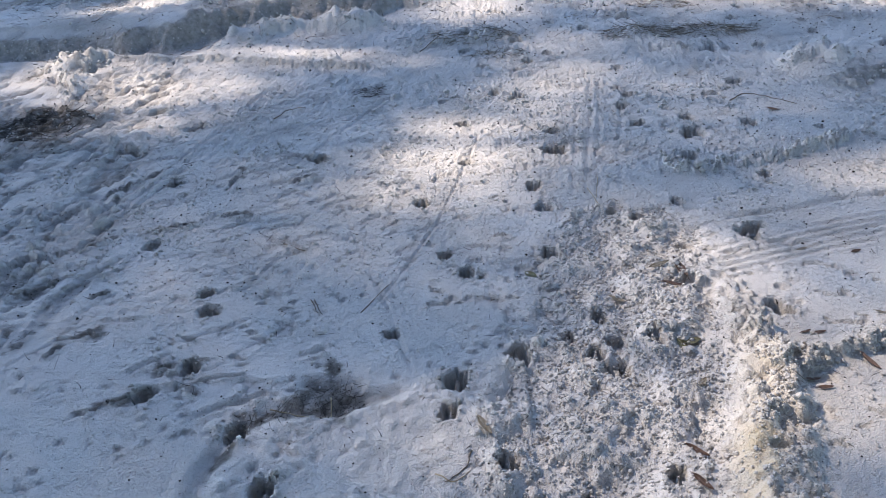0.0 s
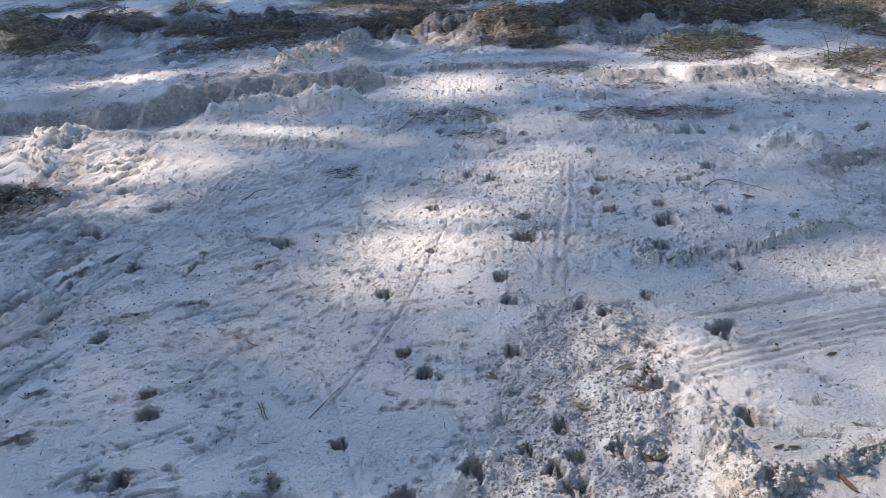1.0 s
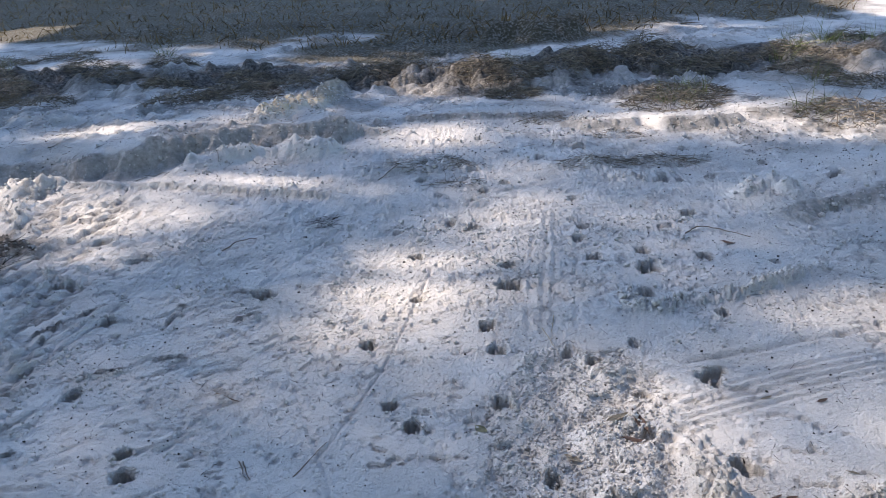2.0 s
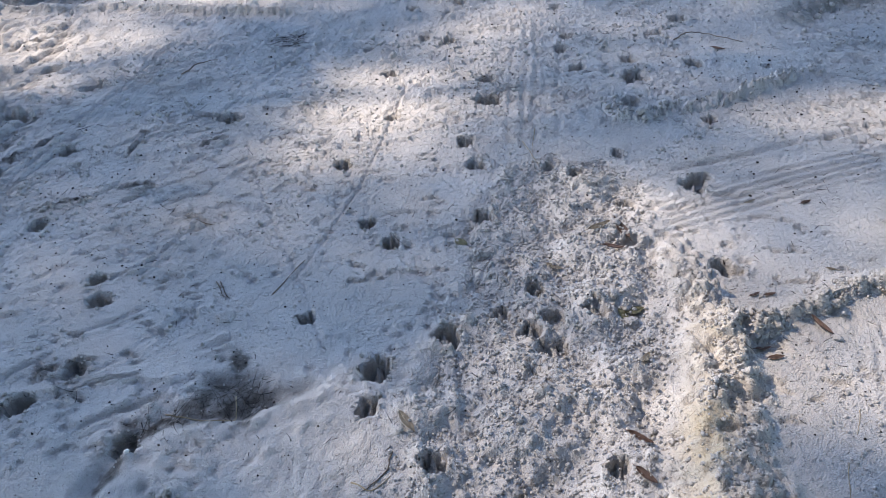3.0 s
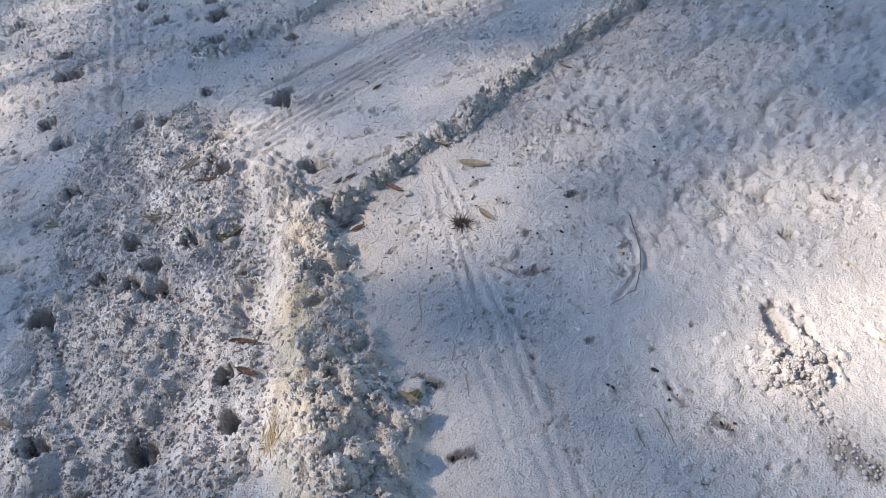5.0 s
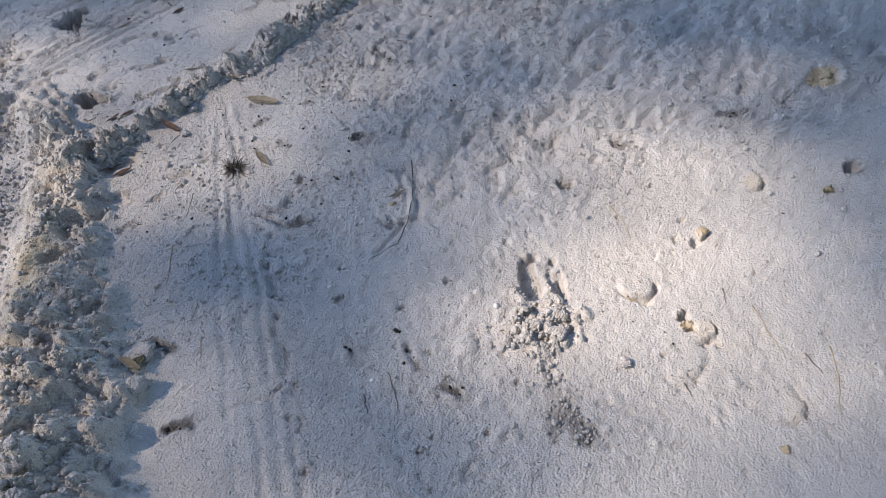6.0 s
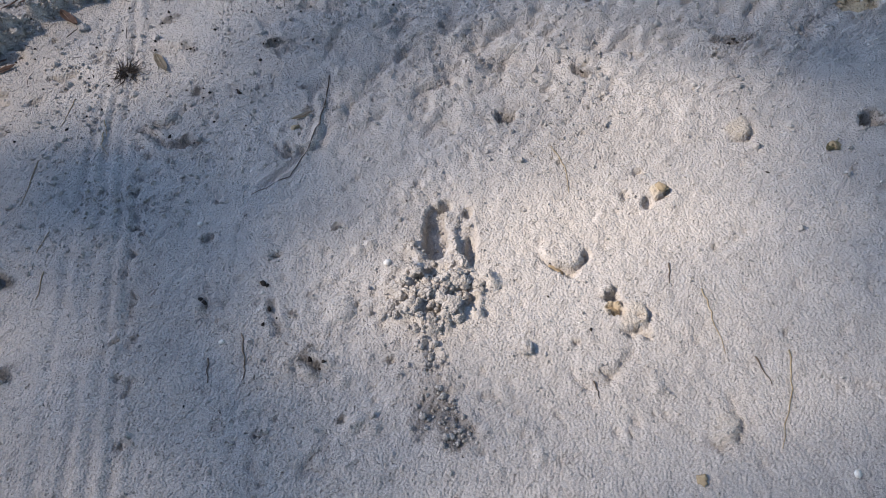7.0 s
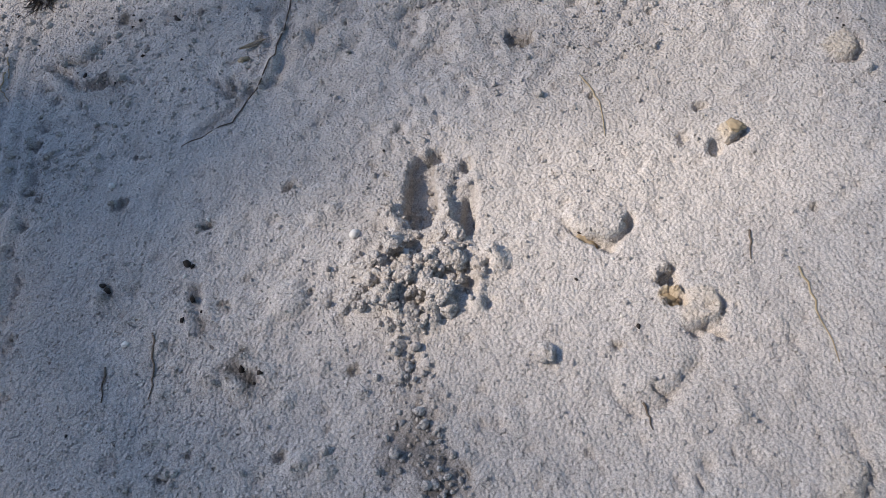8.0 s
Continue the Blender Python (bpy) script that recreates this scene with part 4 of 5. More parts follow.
GAPS_NEAR = [
    (2.05, 2.85, 0.45, 0.28, 0.25, 0.5), (1.35, 2.12, 0.45, 0.26, 0.2, 0.32), (1.75, 1.98, 0.32, 0.22, 0.2, 0.34), (0.72, 2.42, 0.30, 0.30, 0.0, 0.58), (0.95, 1.95, 0.24, 0.30, -0.3, 0.45),
    (0.80, 1.45, 0.24, 0.45, -0.2, 0.30), (0.66, 0.95, 0.24, 0.40, 0.2, 0.36), (0.42, 1.30, 0.30, 0.45, -0.2, 0.33), (0.52, 1.88, 0.28, 0.32, -0.2, 0.30), (-0.05, 1.36, 0.32, 0.20, 0.0, 0.36), (-0.5, 1.05, 0.4, 0.25, 0.0, 0.06),
    (1.52, 1.52, 0.42, 0.30, -0.5, 0.50), (1.15, 1.50, 0.22, 0.30, 0.0, 0.38), (0.95, 0.60, 0.24, 0.24, -0.3, 0.45), (1.0, 0.30, 0.2, 0.3, 0.0, 0.25),
    (1.94, 0.52, 0.37, 0.50, -0.5, 0.80), (2.2, 0.10, 0.36, 0.36, -0.4, 0.36), (2.45, 0.75, 0.50, 0.34, -0.5, 0.40), (2.35, 1.75, 0.55, 0.40, 0.3, 0.34), (1.6, 2.6, 0.9, 0.3, 0.25, 0.08), (1.78, 0.10, 0.22, 0.32, -0.4, 0.3)]
LAYERS = 2.3                                               # how many leaves deep the closed crowns are


def open_sky(gx, gy):
    """How open the crowns are on the way from a place on the ground to the sun."""
    clear = np.full_like(gx, 0.12)
    for cx, cy, a, b, turn, much in GAPS + GAPS_NEAR:
        c, s = math.cos(turn), math.sin(turn)
        u, v = ((gx - cx) * c + (gy - cy) * s) / a, (-(gx - cx) * s + (gy - cy) * c) / b
        clear = 1 - (1 - clear) * (1 - much * np.exp(-0.8 * (u * u + v * v) ** 1.35))
    return clear


def oaks():
    rng = np.random.default_rng(21)
    trunks = [((-20.5, 10.0), 0.46), ((-28.0, 22.0), 0.55), ((-16.5, 34.0), 0.5)]
    fields = []
    for x0, x1, y0, y1, cell in ((-4.2, 3.8, -1.2, 7.6, 0.036), (-9, 8, -5, 19, 0.085), (-24, 14, 19, 42, 0.25)):
        cols, rows = int((x1 - x0) / cell), int((y1 - y0) / cell)
        ax, ay = (v.ravel() for v in np.meshgrid(np.arange(cols), np.arange(rows)))
        ax, ay = x0 + cell * (ax + rng.random(ax.size)), y0 + cell * (ay + rng.random(ay.size))
        if cell == 0.085:
            outer = (ax < -4.2) | (ax > 3.8) | (ay < -1.2) | (ay > 7.6)
            ax, ay = ax[outer], ay[outer]
        fields.append((ax, ay, np.full(ax.size, cell)))
    gx, gy, cells = (np.concatenate(v) for v in zip(*fields))
    n = len(gx)
    keep = rng.random(n) < np.minimum(1, -np.log(np.maximum(open_sky(gx, gy), 0.01)) / LAYERS)
    gx, gy, cells = gx[keep], gy[keep], cells[keep]
    n = len(gx)
    way = np.array(SUNWARD)
    reach = rng.uniform(27, 33, n) + 1.2 * np.sin(gx * 0.7) + 0.9 * np.cos(gy * 0.9)
    where = np.stack([gx, gy, np.zeros(n)], -1) + way * reach[:, None]
    mine = np.argmin([np.hypot(where[:, 0] - t[0][0], where[:, 1] - t[0][1]) for t in trunks], 0)
    for k, ((tx, ty), r) in enumerate(trunks):
        tree = tagged(new("oak_tree"), "spreading oak tree with a dense dark green crown", "tree", "oaks beside the clearing")
        tree.location = (tx, ty, float(ground_z(np.array(tx), np.array(ty))) - 0.1)
        base = Vector(tree.location)
        local = where[mine == k] - np.array(base)
        trunk_top = Vector((0.3, 0.2, 13.0))
        part("trunk", tube([(0, 0, 0), (0.02, 0, 0.4), (0.1, 0.05, 4), (0.2, 0.15, 8), trunk_top], [r * 1.5, r * 1.05, r * 0.9, r * 0.8, r * 0.6], 12), oak_bark, tree)
        picks = rng.choice(len(local), 9, replace=False)
        for p in picks[:6]:
            tip = Vector(local[p])
            mid = trunk_top.lerp(tip, 0.5) + Vector((0, 0, 0.9))
            part("limb", tube([trunk_top - Vector((0, 0, 0.3)), trunk_top.lerp(mid, 0.5) + Vector((0, 0, 0.3)), mid, mid.lerp(tip, 0.5), tip], [r * 0.3, r * 0.18, r * 0.1, 0.03, 0.012], 7), oak_bark, tree)
        m = len(local)
        u = rng.normal(size=(m, 3))
        u /= np.linalg.norm(u, axis=1)[:, None]
        v = np.cross(u, rng.normal(size=(m, 3)))
        v /= np.linalg.norm(v, axis=1)[:, None]
        size = (rng.uniform(1.75, 2.55, m) * cells[mine == k])[:, None]
        leaf = np.stack([local - u * size, local + v * size * 0.5 + u * size * 0.1, local + u * size, local - v * size * 0.5 + u * size * 0.1], 1)
        part("crown", quick_mesh("crown", leaf.reshape(-1, 3), np.arange(4 * m).reshape(m, 4), 4), oak_leaf, tree)


oaks()


def screen_oak():
    """One unseen oak, added behind the clearing to block skylight: trunk, limbs and a lobed crown of leaf sprays."""
    rng = np.random.default_rng(44)
    tree = tagged(new("oak_tree"), "broad oak tree added out of view to block skylight", "tree", "wood round the clearing")
    part("trunk", tube([(0, 0, -0.3), (0, 0, 0.3), (0.1, 0, 2), (0.15, 0.1, 4.5)], [0.6, 0.42, 0.36, 0.26], 10), oak_bark, tree)
    lobes = rng.uniform(-1, 1, (14, 3)) * np.array([3.2, 3.2, 3.6]) + np.array([0, 0, 7.0])
    for p in lobes[:6]:
        mid = Vector((0.15, 0.1, 4.2)).lerp(Vector(p), 0.5) + Vector((0, 0, 0.5))
        part("limb", tube([(0.15, 0.1, 4.0), mid, tuple(p)], [0.2, 0.12, 0.03], 6), oak_bark, tree)
    m = 4200
    c = lobes[rng.integers(0, len(lobes), m)] + rng.normal(size=(m, 3)) * np.array([0.85, 0.85, 0.7])
    u = rng.normal(size=(m, 3))
    u /= np.linalg.norm(u, axis=1)[:, None]
    v = np.cross(u, rng.normal(size=(m, 3)))
    v /= np.linalg.norm(v, axis=1)[:, None]
    size = rng.uniform(0.15, 0.3, m)[:, None]
    spray = np.stack([c - u * size, c + v * size * 0.5, c + u * size, c - v * size * 0.5], 1)
    part("crown", quick_mesh("crown", spray.reshape(-1, 3), np.arange(4 * m).reshape(m, 4), 4), oak_leaf, tree)
    return tree


# trees added out of view, cutting the sky light from behind and the sides
first = screen_oak()
first.location, first.scale = (-2.5, -7.5, 0), (1.4, 1.4, 1.4)
for k, (px, py) in enumerate(((2.8, -7.2), (7.4, -6.0), (11.0, -2.5), (12.5, 3.0), (14.5, 8.5), (-7.8, -7.5), (-12.5, -9.0), (-18.0, -7.0), (0.2, -12.5), (5.5, -12.0), (-5.5, -12.5), (10.5, -9.5), (17.0, 0.5))):
    copy_thing(first, pose(px, py, 0, 0, 0, 47 * k + 20))


# ---- loose sand ----
crumb_rng = np.random.default_rng(33)
xs, ys = spread(CRUMB, 24000, crumb_rng, -1.2, 3.0, 0.05, 2.9)
sizes = np.clip(crumb_rng.lognormal(math.log(0.0066), 0.45, len(xs)), 0.003, 0.018)
tagged(part("sand_crumbs", joined_lumps("sand_crumbs", xs, ys, sizes, crumb_rng), clod_sand), "loose pale crumbs of sand along the ridges and trodden strip", "sand", kind="stuff")
xs, ys = spread(CRUMB + 0.04, 5200, crumb_rng, -5.0, 4.5, 2.9, 8.5)
sizes = np.clip(crumb_rng.lognormal(math.log(0.013), 0.45, len(xs)), 0.006, 0.04)
tagged(part("sand_crumbs", joined_lumps("far_crumbs", xs, ys, sizes, crumb_rng), clod_sand), "coarse crumbs of sand on the scraped banks", "sand", kind="stuff")
even = np.ones_like(GX)
xs, ys = spread(even, 9000, crumb_rng, -2.2, 3.0, 0.0, 4.5)
sizes = np.clip(crumb_rng.lognormal(math.log(0.0034), 0.45, len(xs)), 0.0018, 0.009) * (1 + 0.45 * np.maximum(0, ys - 1.2))
tagged(part("sand_grains", joined_lumps("sand_grains", xs, ys, sizes, crumb_rng, 0.2, True), clod_sand), "scattered coarse grains on the smooth sand", "sand", kind="stuff")

xs, ys = spread(even, 8500, crumb_rng, 1.15, 2.7, -0.1, 1.35)
sizes = np.clip(crumb_rng.lognormal(math.log(0.0026), 0.4, len(xs)), 0.0014, 0.006)
tagged(part("sand_grains", joined_lumps("fine_grains", xs, ys, sizes, crumb_rng, 0.25, True), clod_sand), "fine grains loose on the smooth sand", "sand", kind="stuff")
xs, ys = spread(STREWN, 9000, crumb_rng, -2.4, 3.2, 0.2, 4.2)
sizes = np.clip(crumb_rng.lognormal(math.log(0.0054), 0.5, len(xs)), 0.0025, 0.016) * (1 + 0.35 * np.maximum(0, ys - 1.2))
tagged(part("sand_crumbs", joined_lumps("strewn_crumbs", xs, ys, sizes, crumb_rng, 0.3), clod_sand), "small crumbs strewn in patches over crusted sand", "sand", kind="stuff")

xs, ys = spread(0.15 + smooth(-0.05, 0.3, fractal(GX, GY, 0.7, 4, 531)) + 1.5 * DARK, 4200, crumb_rng, -3.4, 3.4, 1.2, 7.0)
sizes = np.clip(crumb_rng.lognormal(math.log(0.0042), 0.45, len(xs)), 0.002, 0.010) * (1 + 0.2 * np.maximum(0, ys - 1.2))
tagged(part("plant_crumbs", joined_lumps("plant_crumbs", xs, ys, sizes, crumb_rng, 0.35, True), char), "tiny dark crumbs of plant litter strewn over the sand", "litter", kind="stuff")

clod_meshes = [lump_mesh("sand_clod", 60 + k, 3, 0.75, 0.48) for k in range(9)]
for me in clod_meshes:
    me.materials.append(clod_sand)
gold_meshes = [lump_mesh("yellow_clod", 90 + k, 3, 0.42, 0.8) for k in range(3)]
for me in gold_meshes:
    me.materials.append(yellow_clod)


def clod(px, py, size, rng, me=None, label="round clod of damp pale sand lying loose", group="loose sand clods", sink=0.28):
    ob = new("sand_clod", me or clod_meshes[rng.randrange(len(clod_meshes))])
    ob.scale = (size * rng.uniform(0.8, 1.25), size * rng.uniform(0.8, 1.25), size * rng.uniform(0.8, 1.1))
    ob.rotation_euler = (rng.uniform(-0.4, 0.4), rng.uniform(-0.4, 0.4), rng.uniform(0, 6.3))
    ob.location = (px, py, float(ground_z(np.array(px), np.array(py))) + size * (0.36 - sink))
    return tagged(ob, label, "clod", group)


clods = random.Random(8)
loose = CRUMB * (GX > 0.7) * smooth(0.5, 1.0, CRUMB)
cx, cy = spread(loose, 230, crumb_rng, 0.7, 2.6, 0.35, 2.3)
for px, py in zip(cx, cy):
    clod(float(px), float(py), min(0.042, clods.lognormvariate(math.log(0.019), 0.35)), clods)
cx, cy = spread(CRUMB, 60, crumb_rng, -0.2, 0.9, 0.7, 2.7)
for px, py in zip(cx, cy):
    clod(float(px), float(py), clods.uniform(0.010, 0.022), clods, group="clods on the trodden strip")
for k in range(34):
    a, r = clods.uniform(0, 6.28), 0.085 * math.sqrt(clods.random())
    clod(1.733 + r * 1.2 * math.cos(a), 0.472 + r * 0.85 * math.sin(a), clods.uniform(0.012, 0.030), clods, label="crumbling clod thrown out of the deep hoofprint", group="clods beside the deep hoofprint")
for px, py, size in ((1.827, 0.296, 0.028), (1.811, 0.447, 0.018), (0.967, 0.905, 0.05), (0.93, 0.82, 0.045), (1.345, 1.72, 0.035), (1.36, 1.70, 0.03), (1.30, 1.60, 0.028)):
    clod(px, py, size, clods, label="large round clod of pale sand lying apart")
for px, py, size in ((2.228, 0.462, 0.020), (1.955, 0.412, 0.026), (1.998, 0.292, 0.024), (2.59, 0.384, 0.024), (2.975, 0.696, 0.03), (2.935, 0.716, 0.022), (1.652, 0.985, 0.018), (1.945, -0.02, 0.016)):
    clod(px, py, size, clods, gold_meshes[clods.randrange(3)], "flat yellowish lump of hardened sand", "yellow lumps")


# ---- white shell bits and dark crumbs ----
bit_rng = random.Random(14)
shell_meshes = [lump_mesh("shell_bit", 120 + k, 1, 0.4, 0.4) for k in range(3)]
for me in shell_meshes:
    me.materials.append(shell_white)
litter_meshes = [lump_mesh("litter_bit", 130 + k, 1, 0.5, 0.7) for k in range(4)]
for me in litter_meshes:
    me.materials.append(char)


def bit(name, meshes, px, py, size, label, category, group):
    ob = new(name, meshes[bit_rng.randrange(len(meshes))])
    ob.scale = (size * bit_rng.uniform(0.7, 1.4), size * bit_rng.uniform(0.6, 1.1), size)
    ob.rotation_euler = (bit_rng.uniform(-0.3, 0.3), bit_rng.uniform(-0.3, 0.3), bit_rng.uniform(0, 6.3))
    ob.location = (px, py, float(ground_z(np.array(px), np.array(py))) + size * 0.1)
    tagged(ob, label, category, group)


for px, py, size in ((1.396, 0.836, 0.012), (1.358, 0.563, 0.011), (1.455, 0.625, 0.008), (1.801, 0.957, 0.007), (1.686, 0.57, 0.022), (2.152, -0.12, 0.014), (2.151, 1.458, 0.008), (1.735, 0.505, 0.014), (1.51, 0.70, 0.008), (-0.669, 1.361, 0.022)):
    bit("shell_bit", shell_meshes, px, py, size, "small white shell fragment on sand", "shell", "white shell bits")
for k in range(46):
    bit("shell_bit", shell_meshes, bit_rng.uniform(1.0, 2.6), bit_rng.uniform(0.0, 1.3), bit_rng.uniform(0.0025, 0.006), "tiny white shell speck on sand", "shell", "white shell specks")
for px, py, size in ((1.463, 0.643, 0.014), (1.468, 0.636, 0.010), (2.063, 1.315, 0.012), (1.657, 1.241, 0.010), (1.56, 1.05, 0.008), (1.86, 2.32, 0.012), (1.40, 2.10, 0.012), (1.35, 2.36, 0.012)):
    bit("litter_bit", litter_meshes, px, py, size, "dark crumb of charred wood on sand", "litter", "dark litter bits")
for pts in TORN:
    for k in range(3):
        (ax, ay), (cx2, cy2) = pts[0], pts[-1]
        t = bit_rng.random()
        bit("litter_bit", litter_meshes, ax + (cx2 - ax) * t + bit_rng.gauss(0, 0.006), ay + (cy2 - ay) * t + bit_rng.gauss(0, 0.006), bit_rng.uniform(0.005, 0.011), "dark crumb of humus in a torn spot", "litter", "dark litter crumbs")
for k in range(280):
    bit("litter_bit", litter_meshes, bit_rng.uniform(-2.2, 2.6), 0.1 + 4.8 * bit_rng.random(), bit_rng.uniform(0.003, 0.009), "small dark crumb of plant litter", "litter", "dark litter crumbs")


# ---- fallen leaves ----
def leaf(a, b, mat, label, width=0.34, curl=0.5, seed=1):
    """A fallen leaf from its stalk end a to its tip b: a folded blade with a stalk."""
    rng = random.Random(seed)
    length = math.dist(a, b)
    bm = bmesh.new()
    n, grid = 9, []
    for k in range(n + 1):
        t = k / n
        half = length * width * 0.5 * (math.sin(math.pi * t ** 0.85) ** 0.75 + 0.02)
        row = []
        for s in (-1, -0.55, 0, 0.55, 1):
            z = curl * length * (0.10 * s * s + 0.10 * (t - 0.5) ** 2 * 4) + 0.006 * length * math.sin(9 * t + 3 * s + seed)
            row.append(bm.verts.new((t * length, s * half * (1 + 0.1 * rng.uniform(-1, 1)), z)))
        grid.append(row)
    for r0, r1 in zip(grid, grid[1:]):
        for i in range(4):
            bm.faces.new((r0[i], r0[i + 1], r1[i + 1], r1[i]))
    bmesh.ops.solidify(bm, geom=bm.faces[:], thickness=0.0006)
    for f in bm.faces:
        f.smooth = True
    thing = tagged(new("fallen_leaf"), label, "leaf", "fallen leaves")
    z = float(ground_z(np.array((a[0] + b[0]) / 2), np.array((a[1] + b[1]) / 2)))
    za, zb = (float(ground_z(np.array(p[0]), np.array(p[1]))) for p in (a, b))
    thing.location = (a[0], a[1], max(za, z - (zb - za) / 2) + 0.002)
    tip = max(-0.5, min(0.5, (zb - za) / length))
    thing.rotation_euler = (rng.uniform(-0.25, 0.25), -math.atan(tip), math.atan2(b[1] - a[1], b[0] - a[0]))
    part("blade", bm, mat, thing)
    part("stalk", tube([(-0.16 * length, 0.01 * length, 0.004), (0, 0, curl * length * 0.1 + 0.001), (0.5 * length, 0, 0.0015), (0.95 * length, 0, curl * length * 0.1)], [0.0009, 0.0011, 0.0008, 0.0003], 5), mat, thing, "thin leaf stalk and midrib")


TAN_LEAVES = [((1.515, 1.638), (1.588, 1.556)), ((1.488, 1.812), (1.53, 1.74)), ((1.441, 1.389), (1.449, 1.315)), ((0.703, 2.187), (0.786, 2.21)), ((0.72, 1.537), (0.761, 1.60)),
              ((0.041, 1.424), (0.082, 1.356)), ((0.531, 2.046), (0.585, 2.015)), ((1.41, 1.903), (1.446, 1.896)), ((0.925, 0.905), (0.955, 0.855)), ((2.15, 1.955), (2.17, 1.895)),
              ((1.70, 1.008), (1.655, 1.008)), ((0.46, 0.74), (0.54, 0.76)), ((1.30, 2.30), (1.35, 2.32))]
BROWN_LEAVES = [((1.262, 1.685), (1.29, 1.61)), ((1.075, 1.541), (1.125, 1.545)), ((0.834, 2.13), (0.80, 2.23)), ((0.738, 2.096), (0.824, 2.088)), ((0.625, 1.326), (0.69, 1.297)),
                ((0.615, 1.21), (0.66, 1.165)), ((1.126, 1.80), (1.165, 1.815)), ((1.17, 1.80), (1.21, 1.806)), ((1.489, 2.264), (1.535, 2.28)), ((1.05, 1.57), (1.105, 1.585)), ((1.675, 3.73), (1.73, 3.687))]
OLIVE_LEAVES = [((0.729, 1.775), (0.80, 1.80)), ((0.715, 1.79), (0.74, 1.745)), ((0.234, 2.219), (0.274, 2.17)), ((2.60, 0.389), (2.565, 0.38)), ((0.97, 0.892), (0.93, 0.868))]
for k, (a, b) in enumerate(TAN_LEAVES):
    leaf(a, b, leaf_tan, "dry tan oak leaf lying curled on the sand", 0.28, 0.5, k)
for k, (a, b) in enumerate(BROWN_LEAVES):
    leaf(a, b, leaf_brown, "reddish brown dead leaf half sunk in sand", 0.30, 0.6, 30 + k)
for k, (a, b) in enumerate(OLIVE_LEAVES):
    leaf(a, b, leaf_olive, "dull olive green leaf fallen on the sand", 0.50, 0.3, 60 + k)


# ---- twigs and stems ----
def twig(points, radius, mat, label, seed=1, lift=0.0, name="twig", group="scattered twigs"):
    rng = random.Random(seed)
    path = []
    for (ax, ay), (bx, by) in zip(points, points[1:]):
        for k in range(5):
            t = k / 5
            path.append((ax + (bx - ax) * t + rng.uniform(-1, 1) * radius * 1.5, ay + (by - ay) * t + rng.uniform(-1, 1) * radius * 1.5))
    path.append(points[-1])
    heights = [float(ground_z(np.array(p[0]), np.array(p[1]))) for p in path]
    flat = np.convolve(np.pad(heights, 2, mode="edge"), np.ones(5) / 5, "valid")
    n = len(path) - 1
    spots = [(p[0], p[1], max(h, 0.6 * h + 0.4 * f) + radius * 0.5 + lift * math.sin(math.pi * k / n)) for k, (p, h, f) in enumerate(zip(path, heights, flat))]
    tagged(part(name, tube(spots, [radius * (1 - 0.55 * k / n) for k in range(n + 1)], 6), mat), label, "twig", group)


DARK_TWIGS = [[(1.779, 1.10), (1.715, 0.985), (1.65, 0.905), (1.594, 0.862), (1.51, 0.857)], [(1.395, 0.562), (1.383, 0.504), (1.369, 0.475)], [(1.327, 0.545), (1.313, 0.50)], [(2.15, 0.10), (2.14, 0.05)],
              [(1.893, 0.19), (1.883, 0.16)], [(2.136, 0.32), (2.113, 0.283)], [(-0.389, 1.985), (-0.301, 2.155)], [(-0.596, 2.069), (-0.551, 1.987)], [(-0.801, 2.485), (-0.691, 2.433)], [(-0.583, 2.068), (-0.534, 1.979)], [(0.02, 1.31), (0.01, 1.25), (-0.05, 1.20)]]
for k, pts in enumerate(DARK_TWIGS):
    twig(pts, 0.0016 if k < 6 else 0.0026, bark_twig, "thin dark twig lying on the sand", 10 + k)
PALE_STEMS = [[(2.155, 0.245), (2.135, 0.19), (2.110, 0.128)], [(1.236, 1.345), (1.215, 1.31), (1.188, 1.268)], [(1.274, 1.195), (1.262, 1.16), (1.267, 1.126)], [(2.104, 0.664), (2.099, 0.604), (2.069, 0.544)], [(2.207, 0.084), (2.162, 0.028), (2.082, -0.039)],
              [(1.118, 0.977), (1.085, 0.935)], [(-0.618, 1.503), (-0.53, 1.482), (-0.42, 1.478)], [(-0.076, 1.229), (-0.023, 1.200), (0.02, 1.241)], [(-0.431, 1.56), (-0.419, 1.464)], [(0.567, 2.89), (0.608, 2.648)], [(0.631, 3.001), (0.59, 2.778)],
              [(1.128, 1.188), (1.072, 1.076)], [(1.09, 0.884), (1.066, 0.826)], [(1.283, 1.229), (1.276, 1.18)]]
for k, pts in enumerate(PALE_STEMS):
    twig(pts, 0.0014 if k < 6 or k > 10 else 0.0022, straw, "thin dry straw stem lying on the sand", 40 + k, name="dry_straw", group="dry straw stems")
for k, pts in enumerate(([(1.513, 3.876), (1.6, 3.93), (1.686, 3.92), (1.858, 3.778)], [(-1.19, 3.92), (-1.12, 4.04), (-1.03, 4.1)], [(-0.36, 5.1), (-0.2, 5.35)])):
    twig(pts, 0.004, bark_twig, "bent dark twig resting on scraped sand", 70 + k, 0.015)


